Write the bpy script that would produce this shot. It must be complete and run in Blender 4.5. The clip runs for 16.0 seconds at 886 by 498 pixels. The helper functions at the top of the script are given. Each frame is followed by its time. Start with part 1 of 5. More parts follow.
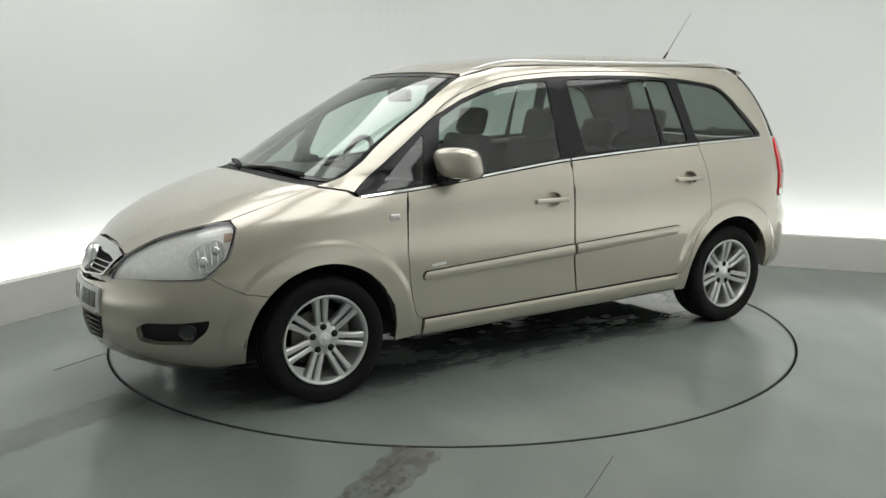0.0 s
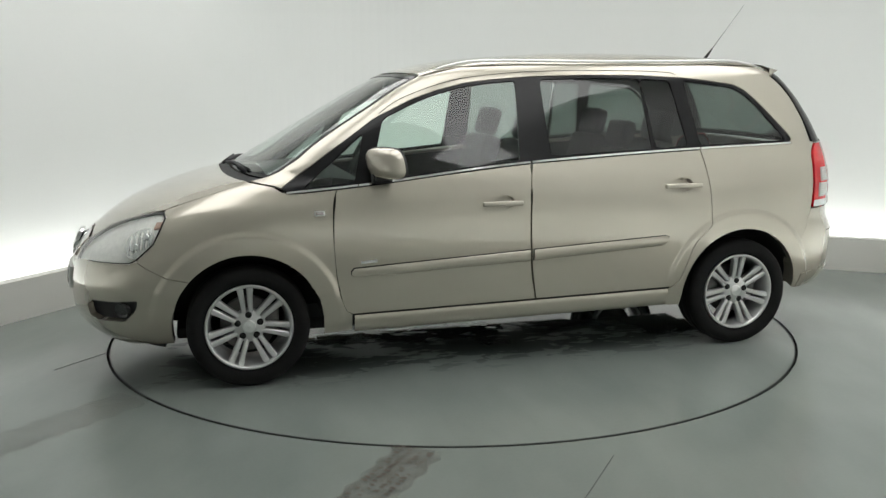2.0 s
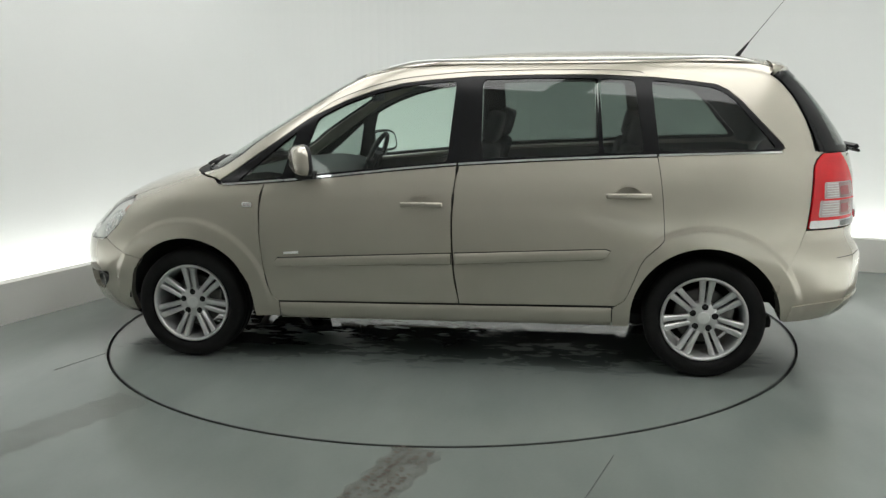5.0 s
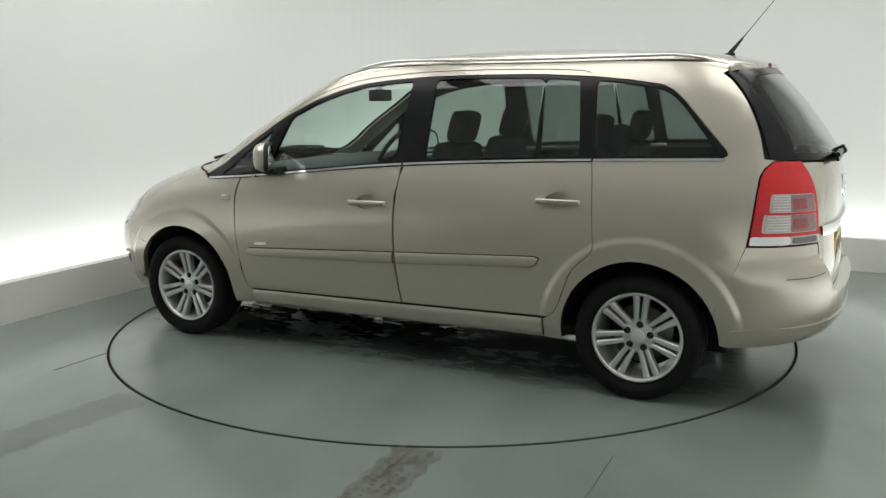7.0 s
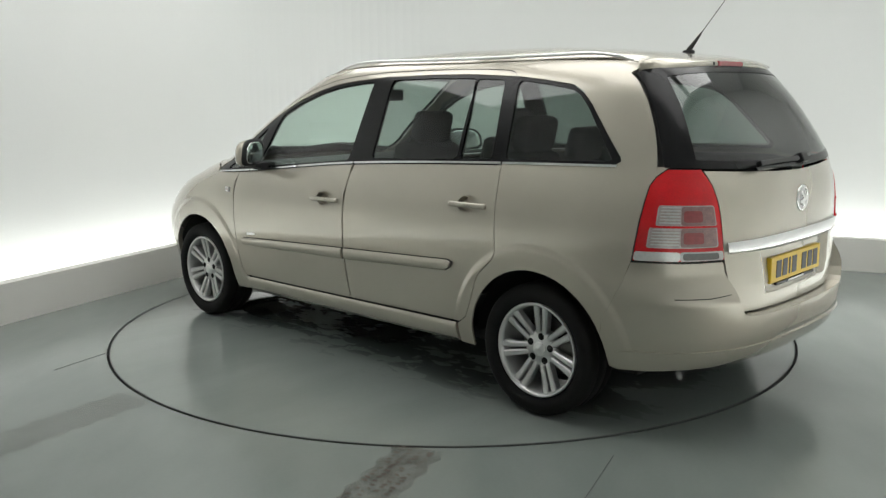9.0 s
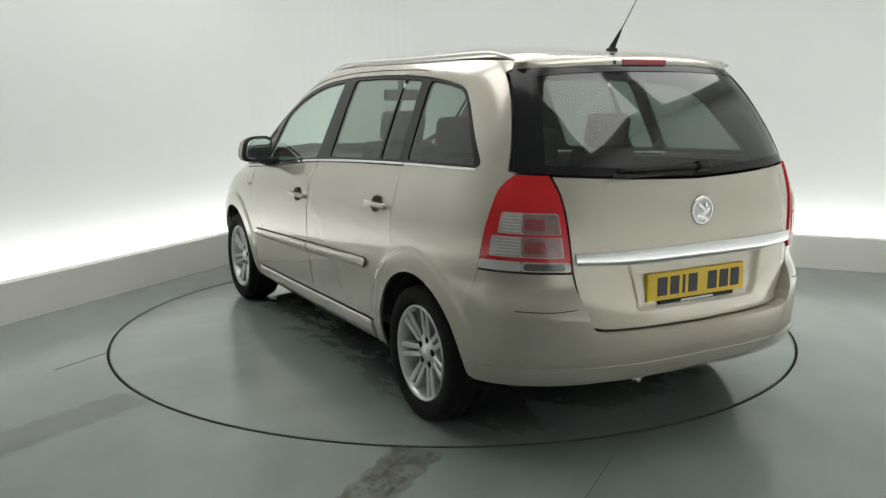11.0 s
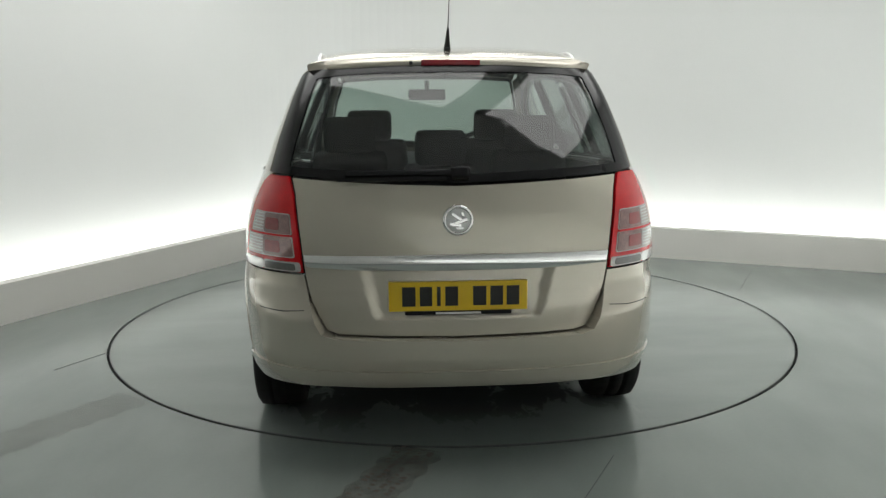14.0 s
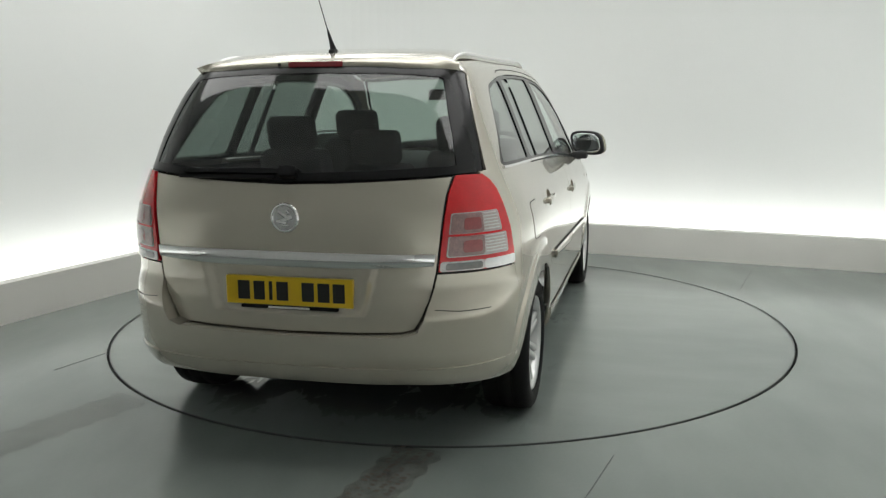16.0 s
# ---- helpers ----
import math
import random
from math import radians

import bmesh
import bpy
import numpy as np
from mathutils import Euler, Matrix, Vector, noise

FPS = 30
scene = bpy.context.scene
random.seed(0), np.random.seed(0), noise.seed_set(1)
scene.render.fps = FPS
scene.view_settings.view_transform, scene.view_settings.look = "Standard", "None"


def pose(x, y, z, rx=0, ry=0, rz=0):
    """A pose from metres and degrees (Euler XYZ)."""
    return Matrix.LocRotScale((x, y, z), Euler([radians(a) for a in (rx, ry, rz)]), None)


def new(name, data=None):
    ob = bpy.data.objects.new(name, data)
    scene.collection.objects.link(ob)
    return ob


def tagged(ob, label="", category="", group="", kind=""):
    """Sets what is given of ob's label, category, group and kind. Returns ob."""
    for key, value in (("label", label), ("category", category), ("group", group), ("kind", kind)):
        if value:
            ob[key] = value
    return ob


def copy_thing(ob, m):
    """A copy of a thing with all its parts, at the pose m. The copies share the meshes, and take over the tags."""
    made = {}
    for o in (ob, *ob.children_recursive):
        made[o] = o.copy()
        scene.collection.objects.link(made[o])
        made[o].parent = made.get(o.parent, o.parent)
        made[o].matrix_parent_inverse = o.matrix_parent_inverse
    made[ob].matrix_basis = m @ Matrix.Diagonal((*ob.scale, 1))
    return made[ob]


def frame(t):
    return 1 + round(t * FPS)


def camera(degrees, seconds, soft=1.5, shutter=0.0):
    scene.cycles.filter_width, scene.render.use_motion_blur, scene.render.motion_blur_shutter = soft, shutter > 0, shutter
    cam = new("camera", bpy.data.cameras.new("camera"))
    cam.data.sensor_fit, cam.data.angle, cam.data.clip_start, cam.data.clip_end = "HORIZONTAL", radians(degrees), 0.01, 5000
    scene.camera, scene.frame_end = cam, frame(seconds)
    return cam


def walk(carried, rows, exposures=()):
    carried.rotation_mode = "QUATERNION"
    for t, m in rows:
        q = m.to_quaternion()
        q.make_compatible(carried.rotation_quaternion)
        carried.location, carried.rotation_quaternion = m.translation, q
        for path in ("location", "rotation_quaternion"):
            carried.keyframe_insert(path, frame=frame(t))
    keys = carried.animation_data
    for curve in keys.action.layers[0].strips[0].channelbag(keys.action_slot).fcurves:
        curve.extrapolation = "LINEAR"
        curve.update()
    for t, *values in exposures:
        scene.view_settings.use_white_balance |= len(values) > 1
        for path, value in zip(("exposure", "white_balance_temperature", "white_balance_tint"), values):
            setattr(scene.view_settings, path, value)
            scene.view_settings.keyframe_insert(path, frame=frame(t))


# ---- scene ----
from mathutils import geometry

# ---------------------------------------------------------------- camera
cam = camera(53.32, 16.0, soft=1.35)
EYE = pose(0.0, -5.416, 1.4255) @ pose(0, 0, 0, 90 - 10.175, 0, 0.4986) @ pose(0, 0, 0, 0, 0, -0.429)
walk(cam, [(0.0, EYE), (16.0, EYE)], exposures=[(0.0, 0.0), (16.0, 0.0)])

# ---------------------------------------------------------------- light
world = bpy.data.worlds.new("studio_dark")
world.use_nodes = True
world.node_tree.nodes["Background"].inputs[0].default_value = (0.8, 0.85, 0.85, 1)
world.node_tree.nodes["Background"].inputs[1].default_value = 0.02
scene.world = world
CEIL_GLOW = 2.32    # luminous ceiling panels
STRIP_GLOW = 3.8    # light strip behind the plinth


# ---------------------------------------------------------------- materials
def mat(name, colour, rough=0.5, metal=0.0, coat=0.0, vary=0.06, scale=8.0, bump=0.0, fine=200.0, rough_vary=0.0, emit=0.0, spec=0.5):
    m = bpy.data.materials.new(name)
    m.use_nodes = True
    nt = m.node_tree
    b = nt.nodes["Principled BSDF"]
    b.inputs["Roughness"].default_value = rough
    b.inputs["Metallic"].default_value = metal
    b.inputs["Coat Weight"].default_value = coat
    b.inputs["Coat Roughness"].default_value = 0.02
    b.inputs["Specular IOR Level"].default_value = spec
    b.inputs["Base Color"].default_value = (*colour, 1)
    tc = nt.nodes.new("ShaderNodeTexCoord")
    if vary:
        n1, n2 = nt.nodes.new("ShaderNodeTexNoise"), nt.nodes.new("ShaderNodeTexNoise")
        n1.inputs["Scale"].default_value, n2.inputs["Scale"].default_value = scale, fine
        n1.inputs["Detail"].default_value = 5
        add = nt.nodes.new("ShaderNodeMath")
        add.operation = "ADD"
        ramp = nt.nodes.new("ShaderNodeMapRange")
        ramp.inputs[1].default_value, ramp.inputs[2].default_value = 0.6, 1.4
        ramp.inputs[3].default_value, ramp.inputs[4].default_value = 1 - vary, 1 + vary
        mul = nt.nodes.new("ShaderNodeVectorMath")
        mul.operation = "SCALE"
        mul.inputs[0].default_value = colour
        for n in (n1, n2):
            nt.links.new(tc.outputs["Object"], n.inputs["Vector"])
        nt.links.new(n1.outputs["Fac"], add.inputs[0])
        nt.links.new(n2.outputs["Fac"], add.inputs[1])
        nt.links.new(add.outputs[0], ramp.inputs[0])
        nt.links.new(ramp.outputs[0], mul.inputs["Scale"])
        nt.links.new(mul.outputs[0], b.inputs["Base Color"])
        if rough_vary:
            r2 = nt.nodes.new("ShaderNodeMapRange")
            r2.inputs[1].default_value, r2.inputs[2].default_value = 0.35, 0.65
            r2.inputs[3].default_value, r2.inputs[4].default_value = rough - rough_vary, rough + rough_vary
            nt.links.new(n1.outputs["Fac"], r2.inputs[0])
            nt.links.new(r2.outputs[0], b.inputs["Roughness"])
        if bump:
            bp = nt.nodes.new("ShaderNodeBump")
            bp.inputs["Strength"].default_value = bump
            bp.inputs["Distance"].default_value = 0.002
            nt.links.new(n2.outputs["Fac"], bp.inputs["Height"])
            nt.links.new(bp.outputs[0], b.inputs["Normal"])
    if emit:
        b.inputs["Emission Color"].default_value = (*colour, 1)
        b.inputs["Emission Strength"].default_value = emit
    return m


def glass(name, tint, gloss=1.0):
    m = bpy.data.materials.new(name)
    m.use_nodes = True
    nt = m.node_tree
    nt.nodes.remove(nt.nodes["Principled BSDF"])
    tr, gl, mx, fr, pw, ma = (nt.nodes.new("ShaderNode" + k) for k in ("BsdfTransparent", "BsdfGlossy", "MixShader", "LayerWeight", "Math", "Math"))
    tr.inputs["Color"].default_value = (*tint, 1)
    gl.inputs["Roughness"].default_value = 0.02
    gl.inputs["Color"].default_value = (gloss, gloss, gloss, 1)
    fr.inputs["Blend"].default_value = 0.5
    pw.operation, ma.operation = "POWER", "MULTIPLY_ADD"
    pw.inputs[1].default_value = 4.5
    ma.inputs[1].default_value, ma.inputs[2].default_value = 0.94, 0.06
    nt.links.new(fr.outputs["Facing"], pw.inputs[0])
    nt.links.new(pw.outputs[0], ma.inputs[0])
    nt.links.new(ma.outputs[0], mx.inputs[0])
    nt.links.new(tr.outputs[0], mx.inputs[1])
    nt.links.new(gl.outputs[0], mx.inputs[2])
    nt.links.new(mx.outputs[0], nt.nodes["Material Output"].inputs[0])
    return m


PAINT = mat("champagne_metallic", (0.528, 0.490, 0.412), 0.27, 0.55, 1.0, 0.05, 3.0, 0.0, 900)
BLACK = mat("black_trim", (0.010, 0.010, 0.011), 0.2, vary=0.2, scale=6, spec=0.25)
PLASTIC = mat("black_plastic", (0.02, 0.02, 0.021), 0.6, vary=0.25, scale=20, bump=0.3, fine=600, spec=0.3)
# near-black for underbody and joints, also for the shade drawn along the bumper
SHADOW = mat("underbody_shade", (0.012, 0.012, 0.012), 0.85, vary=0.3)
RUBBER = mat("tyre_rubber", (0.011, 0.011, 0.011), 0.75, vary=0.3, scale=15, bump=0.4, fine=300, spec=0.2)
ALLOY = mat("alloy_silver", (0.63, 0.63, 0.625), 0.32, 0.6, 0.6, 0.05, 20)
CHROME = mat("chrome", (0.8, 0.8, 0.8), 0.08, 1.0, vary=0.03)
SILVER = mat("silver_anodised", (0.82, 0.82, 0.81), 0.35, 0.8, vary=0.04)
STEEL = mat("brake_steel", (0.16, 0.155, 0.15), 0.45, 0.8, vary=0.2, scale=30)
RED = mat("red_lens", (0.62, 0.008, 0.014), 0.06, 0.0, 0.3, 0.16, 14)
GREYLENS = mat("grey_lens", (0.12, 0.115, 0.11), 0.12, 0.1, 0.8, 0.2, 60)
DARKRED = mat("dark_red_lens", (0.28, 0.02, 0.03), 0.12, 0.0, 1.0, 0.1, 30)
CLEAR = mat("clear_lens", (0.72, 0.71, 0.7), 0.15, 0.3, 1.0, 0.12, 60)
LAMPCLEAR = mat("lamp_pane", (0.50, 0.46, 0.45), 0.15, 0.2, 0.8, 0.25, 60)
SMOKE = mat("pinkish_lens", (0.30, 0.175, 0.17), 0.14, 0.2, 0.8, 0.3, 45)
AMBER = mat("amber_lens", (0.62, 0.42, 0.34), 0.2, 0.0, 1.0)
FROST = mat("frosted_lens", (0.46, 0.39, 0.385), 0.15, 0.2, 0.8, 0.25, 60)
PINK = mat("rosy_lens", (0.30, 0.06, 0.065), 0.14, 0.1, 0.8, 0.2, 60)
YELLOW = mat("yellow_plate", (0.75, 0.5, 0.02), 0.35, vary=0.04)
WHITEPLATE = mat("white_plate", (0.7, 0.7, 0.68), 0.35, vary=0.04)
INK = mat("plate_ink", (0.015, 0.015, 0.015), 0.4, vary=0.1)
CLOTH = mat("seat_cloth", (0.022, 0.022, 0.025), 0.9, vary=0.3, scale=40, bump=0.5, fine=500)
# a light lining coloured dark: the cabin's shade is in the colour
SHADED_LINER = mat("headliner", (0.08, 0.08, 0.078), 0.9, vary=0.06, scale=30)
DASH = mat("dashboard", (0.04, 0.04, 0.042), 0.6, vary=0.2, scale=20, bump=0.3, fine=500)
HOUSING = mat("lamp_housing", (0.88, 0.87, 0.83), 0.30, 0.12, 0.5, 0.14, 40)
BOWL = mat("lamp_bowl", (0.86, 0.86, 0.84), 0.22, 0.75, vary=0.25, scale=55)
SMOKED = mat("smoked_lens", (0.03, 0.03, 0.032), 0.1, 0.2, 1.0, 0.1, 60)
MIRROR = mat("mirror_glass", (0.85, 0.87, 0.88), 0.02, 1.0, vary=0.0)
GLASS_CLEAR = glass("tinted_glass", (0.80, 0.90, 0.85))
GLASS_DARK = glass("privacy_glass", (0.36, 0.42, 0.395))
GLASS_LENS = glass("lamp_lens", (0.95, 0.96, 0.96))
WALL = mat("white_wall_paint", (0.765, 0.78, 0.765), 0.7, vary=0.015, scale=1.5, bump=0.1, fine=120)
BACKWALL = mat("grey_wall_paint", (0.63, 0.635, 0.625), 0.8, vary=0.03, scale=1.5)
PLINTH = mat("plinth_paint", (0.70, 0.69, 0.655), 0.6, vary=0.03, scale=3)
GLOW = mat("light_strip", (0.985, 1.0, 0.985), 0.5, vary=0, emit=STRIP_GLOW)
PANEL = mat("light_panel", (1.0, 1.0, 0.985), 0.5, vary=0, emit=CEIL_GLOW)
CEILING = mat("ceiling_paint", (0.7, 0.71, 0.7), 0.8, vary=0.03, scale=2)


def floor_material(name, wet):
    """Grey-green floor paint, scuffed and rubbed; wet: with water dripped off the car."""
    m = bpy.data.materials.new(name)
    m.use_nodes = True
    nt = m.node_tree
    b = nt.nodes["Principled BSDF"]
    tc = nt.nodes.new("ShaderNodeTexCoord")

    def noise_at(sc, det, stretch=(1, 1, 1), warp=0.0):
        mp, n = nt.nodes.new("ShaderNodeMapping"), nt.nodes.new("ShaderNodeTexNoise")
        mp.inputs["Scale"].default_value = stretch
        mp.inputs["Rotation"].default_value = (0, 0, 0 if wet else radians(-25))
        n.inputs["Scale"].default_value, n.inputs["Detail"].default_value, n.inputs["Distortion"].default_value = sc, det, warp
        nt.links.new(tc.outputs["Object"], mp.inputs["Vector"])
        nt.links.new(mp.outputs[0], n.inputs["Vector"])
        return n.outputs["Fac"]

    def ranged(v, a, b2, lo, hi):
        r = nt.nodes.new("ShaderNodeMapRange")
        r.interpolation_type = "SMOOTHSTEP"
        for k, x in zip((1, 2, 3, 4), (a, b2, lo, hi)):
            r.inputs[k].default_value = x
        nt.links.new(v, r.inputs[0])
        return r.outputs[0]

    def calc(op, a, b2):
        n = nt.nodes.new("ShaderNodeMath")
        n.operation = op
        for k, v in enumerate((a, b2)):
            if isinstance(v, (int, float)):
                n.inputs[k].default_value = v
            else:
                nt.links.new(v, n.inputs[k])
        return n.outputs[0]

    broad, streak, grain = noise_at(0.7, 3), noise_at(2.6, 5, (1, 0.35, 1), 0.1), noise_at(60, 2)
    tone = calc("ADD", calc("MULTIPLY", broad, 0.5), calc("ADD", calc("MULTIPLY", streak, 0.44), calc("MULTIPLY", grain, 0.06)))
    ramp = nt.nodes.new("ShaderNodeValToRGB")
    ramp.color_ramp.elements[0].position, ramp.color_ramp.elements[1].position = 0.3, 0.7
    ramp.color_ramp.elements[0].color = (0.176, 0.205, 0.190, 1)
    ramp.color_ramp.elements[1].color = (0.262, 0.292, 0.273, 1)
    nt.links.new(tone, ramp.inputs[0])
    colour, rough = ramp.outputs[0], ranged(streak, 0.25, 0.75, 0.15, 0.25)
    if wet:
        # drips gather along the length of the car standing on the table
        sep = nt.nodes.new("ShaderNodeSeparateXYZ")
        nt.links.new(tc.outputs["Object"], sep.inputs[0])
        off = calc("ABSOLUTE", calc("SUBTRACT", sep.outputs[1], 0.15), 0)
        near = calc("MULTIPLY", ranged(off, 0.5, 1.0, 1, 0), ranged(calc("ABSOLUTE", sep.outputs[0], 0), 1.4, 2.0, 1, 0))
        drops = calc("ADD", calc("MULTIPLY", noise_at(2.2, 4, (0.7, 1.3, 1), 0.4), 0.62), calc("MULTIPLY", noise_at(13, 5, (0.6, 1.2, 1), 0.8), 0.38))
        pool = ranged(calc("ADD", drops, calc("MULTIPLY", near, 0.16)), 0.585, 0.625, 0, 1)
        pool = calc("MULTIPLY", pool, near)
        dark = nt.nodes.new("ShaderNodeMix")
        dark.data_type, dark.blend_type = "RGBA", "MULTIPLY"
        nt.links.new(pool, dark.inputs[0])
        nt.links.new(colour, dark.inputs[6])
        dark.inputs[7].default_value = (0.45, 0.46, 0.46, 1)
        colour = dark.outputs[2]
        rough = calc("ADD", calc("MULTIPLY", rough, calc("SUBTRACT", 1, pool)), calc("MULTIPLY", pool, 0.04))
    nt.links.new(colour, b.inputs["Base Color"])
    nt.links.new(rough, b.inputs["Roughness"])
    bp = nt.nodes.new("ShaderNodeBump")
    bp.inputs["Strength"].default_value, bp.inputs["Distance"].default_value = 0.04, 0.002
    nt.links.new(grain, bp.inputs["Height"])
    nt.links.new(bp.outputs[0], b.inputs["Normal"])
    return m


def dirt_material(name, most):
    """Thin brown grime with gaps."""
    m = bpy.data.materials.new(name)
    m.use_nodes = True
    nt = m.node_tree
    b = nt.nodes["Principled BSDF"]
    b.inputs["Base Color"].default_value = (0.150, 0.124, 0.095, 1)
    b.inputs["Roughness"].default_value = 0.6
    tc, n, r = (nt.nodes.new("ShaderNode" + k) for k in ("TexCoord", "TexNoise", "MapRange"))
    n.inputs["Scale"].default_value, n.inputs["Detail"].default_value = 14, 6
    r.inputs[1].default_value, r.inputs[2].default_value, r.inputs[3].default_value, r.inputs[4].default_value = 0.30, 0.72, 0.05, most
    nt.links.new(tc.outputs["Object"], n.inputs["Vector"])
    nt.links.new(n.outputs["Fac"], r.inputs[0])
    nt.links.new(r.outputs[0], b.inputs["Alpha"])
    return m


GRIME, FAINT = dirt_material("tyre_grime", 0.50), dirt_material("faint_grime", 0.26)
FLOOR = floor_material("floor_paint", False)
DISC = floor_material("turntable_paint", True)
TREAD = mat("tread_grime", (0.085, 0.073, 0.06), 0.6, vary=0.4, scale=60)
JOINT = mat("joint_grey", (0.075, 0.085, 0.08), 0.7, vary=0.3)
GROOVE = mat("groove_black", (0.01, 0.01, 0.01), 0.8, vary=0.2)


# ---------------------------------------------------------------- mesh helpers
def mesh_of(verts, faces, smooth=False):
    me = bpy.data.meshes.new("mesh")
    me.from_pydata([tuple(map(float, v)) for v in verts], [], [tuple(map(int, f)) for f in faces])
    if smooth:
        me.polygons.foreach_set("use_smooth", [True] * len(me.polygons))
    me.update()
    return me


def part(name, bm, material, parent, label="", smooth=False):
    """Links a bmesh or a mesh as one object under a thing or a part."""
    if isinstance(bm, bmesh.types.BMesh):
        me = bpy.data.meshes.new(name)
        bm.to_mesh(me)
        bm.free()
        if smooth:
            me.polygons.foreach_set("use_smooth", [True] * len(me.polygons))
    else:
        me = bm
    me.name = name
    me.materials.append(material)
    ob = new(name, me)
    ob.parent = parent
    if label:
        tagged(ob, label)
    return ob


def box(x0, x1, y0, y1, z0, z1, bevel=0.0, segments=2):
    bm = bmesh.new()
    bmesh.ops.create_cube(bm, size=1, matrix=Matrix.LocRotScale(((x0 + x1) / 2, (y0 + y1) / 2, (z0 + z1) / 2), None, (x1 - x0, y1 - y0, z1 - z0)))
    if bevel:
        bmesh.ops.bevel(bm, geom=bm.edges[:], offset=bevel, segments=segments, affect="EDGES", profile=0.6)
    return bm


def moved(bm, m):
    bmesh.ops.transform(bm, matrix=m, verts=bm.verts)
    return bm


def joined(*bms):
    out = bmesh.new()
    for b in bms:
        me = bpy.data.meshes.new("tmp")
        b.to_mesh(me)
        b.free()
        out.from_mesh(me)
        bpy.data.meshes.remove(me)
    return out


def lathe(profile, n=64, closed=False):
    """Turns (radius, y) points about the y axis."""
    verts, faces = [], []
    k = len(profile)
    for i in range(n):
        a = 2 * math.pi * i / n
        for r, y in profile:
            verts.append((r * math.cos(a), y, r * math.sin(a)))
    for i in range(n):
        j = (i + 1) % n
        for q in range(k if closed else k - 1):
            faces.append((i * k + q, i * k + (q + 1) % k, j * k + (q + 1) % k, j * k + q))
    return mesh_of(verts, faces, True)


def tube(points, radius, n=10):
    """A round bar along points, with tapering radius if it is a list."""
    pts = [Vector(p) for p in points]
    rad = radius if isinstance(radius, (list, tuple)) else [radius] * len(pts)
    verts, faces = [], []
    for i, p in enumerate(pts):
        d = (pts[min(i + 1, len(pts) - 1)] - pts[max(i - 1, 0)]).normalized()
        side = d.cross(Vector((0, 0, 1)))
        if side.length < 1e-3:
            side = d.cross(Vector((0, 1, 0)))
        side.normalize()
        up = side.cross(d)
        for k in range(n):
            a = 2 * math.pi * k / n
            verts.append(p + (side * math.cos(a) + up * math.sin(a)) * rad[i])
    for i in range(len(pts) - 1):
        for k in range(n):
            faces.append((i * n + k, i * n + (k + 1) % n, (i + 1) * n + (k + 1) % n, (i + 1) * n + k))
    faces.append(tuple(range(n))[::-1])
    faces.append(tuple(range((len(pts) - 1) * n, len(pts) * n)))
    return mesh_of(verts, faces, True)


# ---------------------------------------------------------------- the studio
CORNER = Vector((-1.184, 3.34, 0))
LEFT = Vector((-0.43, -0.903, 0)).normalized()     # along the side wall, towards the viewer
RIGHT = Vector((0.916, -0.40, 0)).normalized()     # along the rear wall
R_ROUND = 0.9
HEIGHT = 3.4


def wall_line(back):
    """The bend of the plinth's front, moved back by so much: side wall, rounded corner, rear wall."""
    nl, nr = Vector((0.903, -0.43, 0)), Vector((-0.40, -0.916, 0))
    a, b = CORNER + LEFT * 9.4 - nl * back, CORNER + RIGHT * 5.8 - nr * back
    r = R_ROUND + back
    c = CORNER + (nl + nr).normalized() * R_ROUND * math.sqrt(2)
    pts = [a]
    a0, a1 = math.atan2(-nl.y, -nl.x), math.atan2(-nr.y, -nr.x)
    if a0 < 0:
        a0 += 2 * math.pi
    for i in range(25):
        t = a0 + (a1 - a0) * i / 24
        pts.append(c + Vector((math.cos(t), math.sin(t), 0)) * r)
    return pts + [b]


def extruded(line_a, line_b, z0, z1):
    """A solid between two bends, from z0 to z1."""
    n = len(line_a)
    verts = [(p.x, p.y, z) for line in (line_a, line_b) for z in (z0, z1) for p in line]
    f = []
    for i in range(n - 1):
        f += [(i, i + 1, n + i + 1, n + i), (2 * n + i + 1, 2 * n + i, 3 * n + i, 3 * n + i + 1),
              (n + i, n + i + 1, 3 * n + i + 1, 3 * n + i), (i + 1, i, 2 * n + i, 2 * n + i + 1)]
    f += [(0, n, 3 * n, 2 * n), (n - 1, 3 * n - 1, 4 * n - 1, 2 * n - 1)]
    return mesh_of(verts, f)


def structure(name, me, material, label, category):
    me.materials.append(material)
    me.name = name
    return tagged(new(name, me), label, category, kind="structure")


RING = 2.034
DISC_R = RING - 0.007


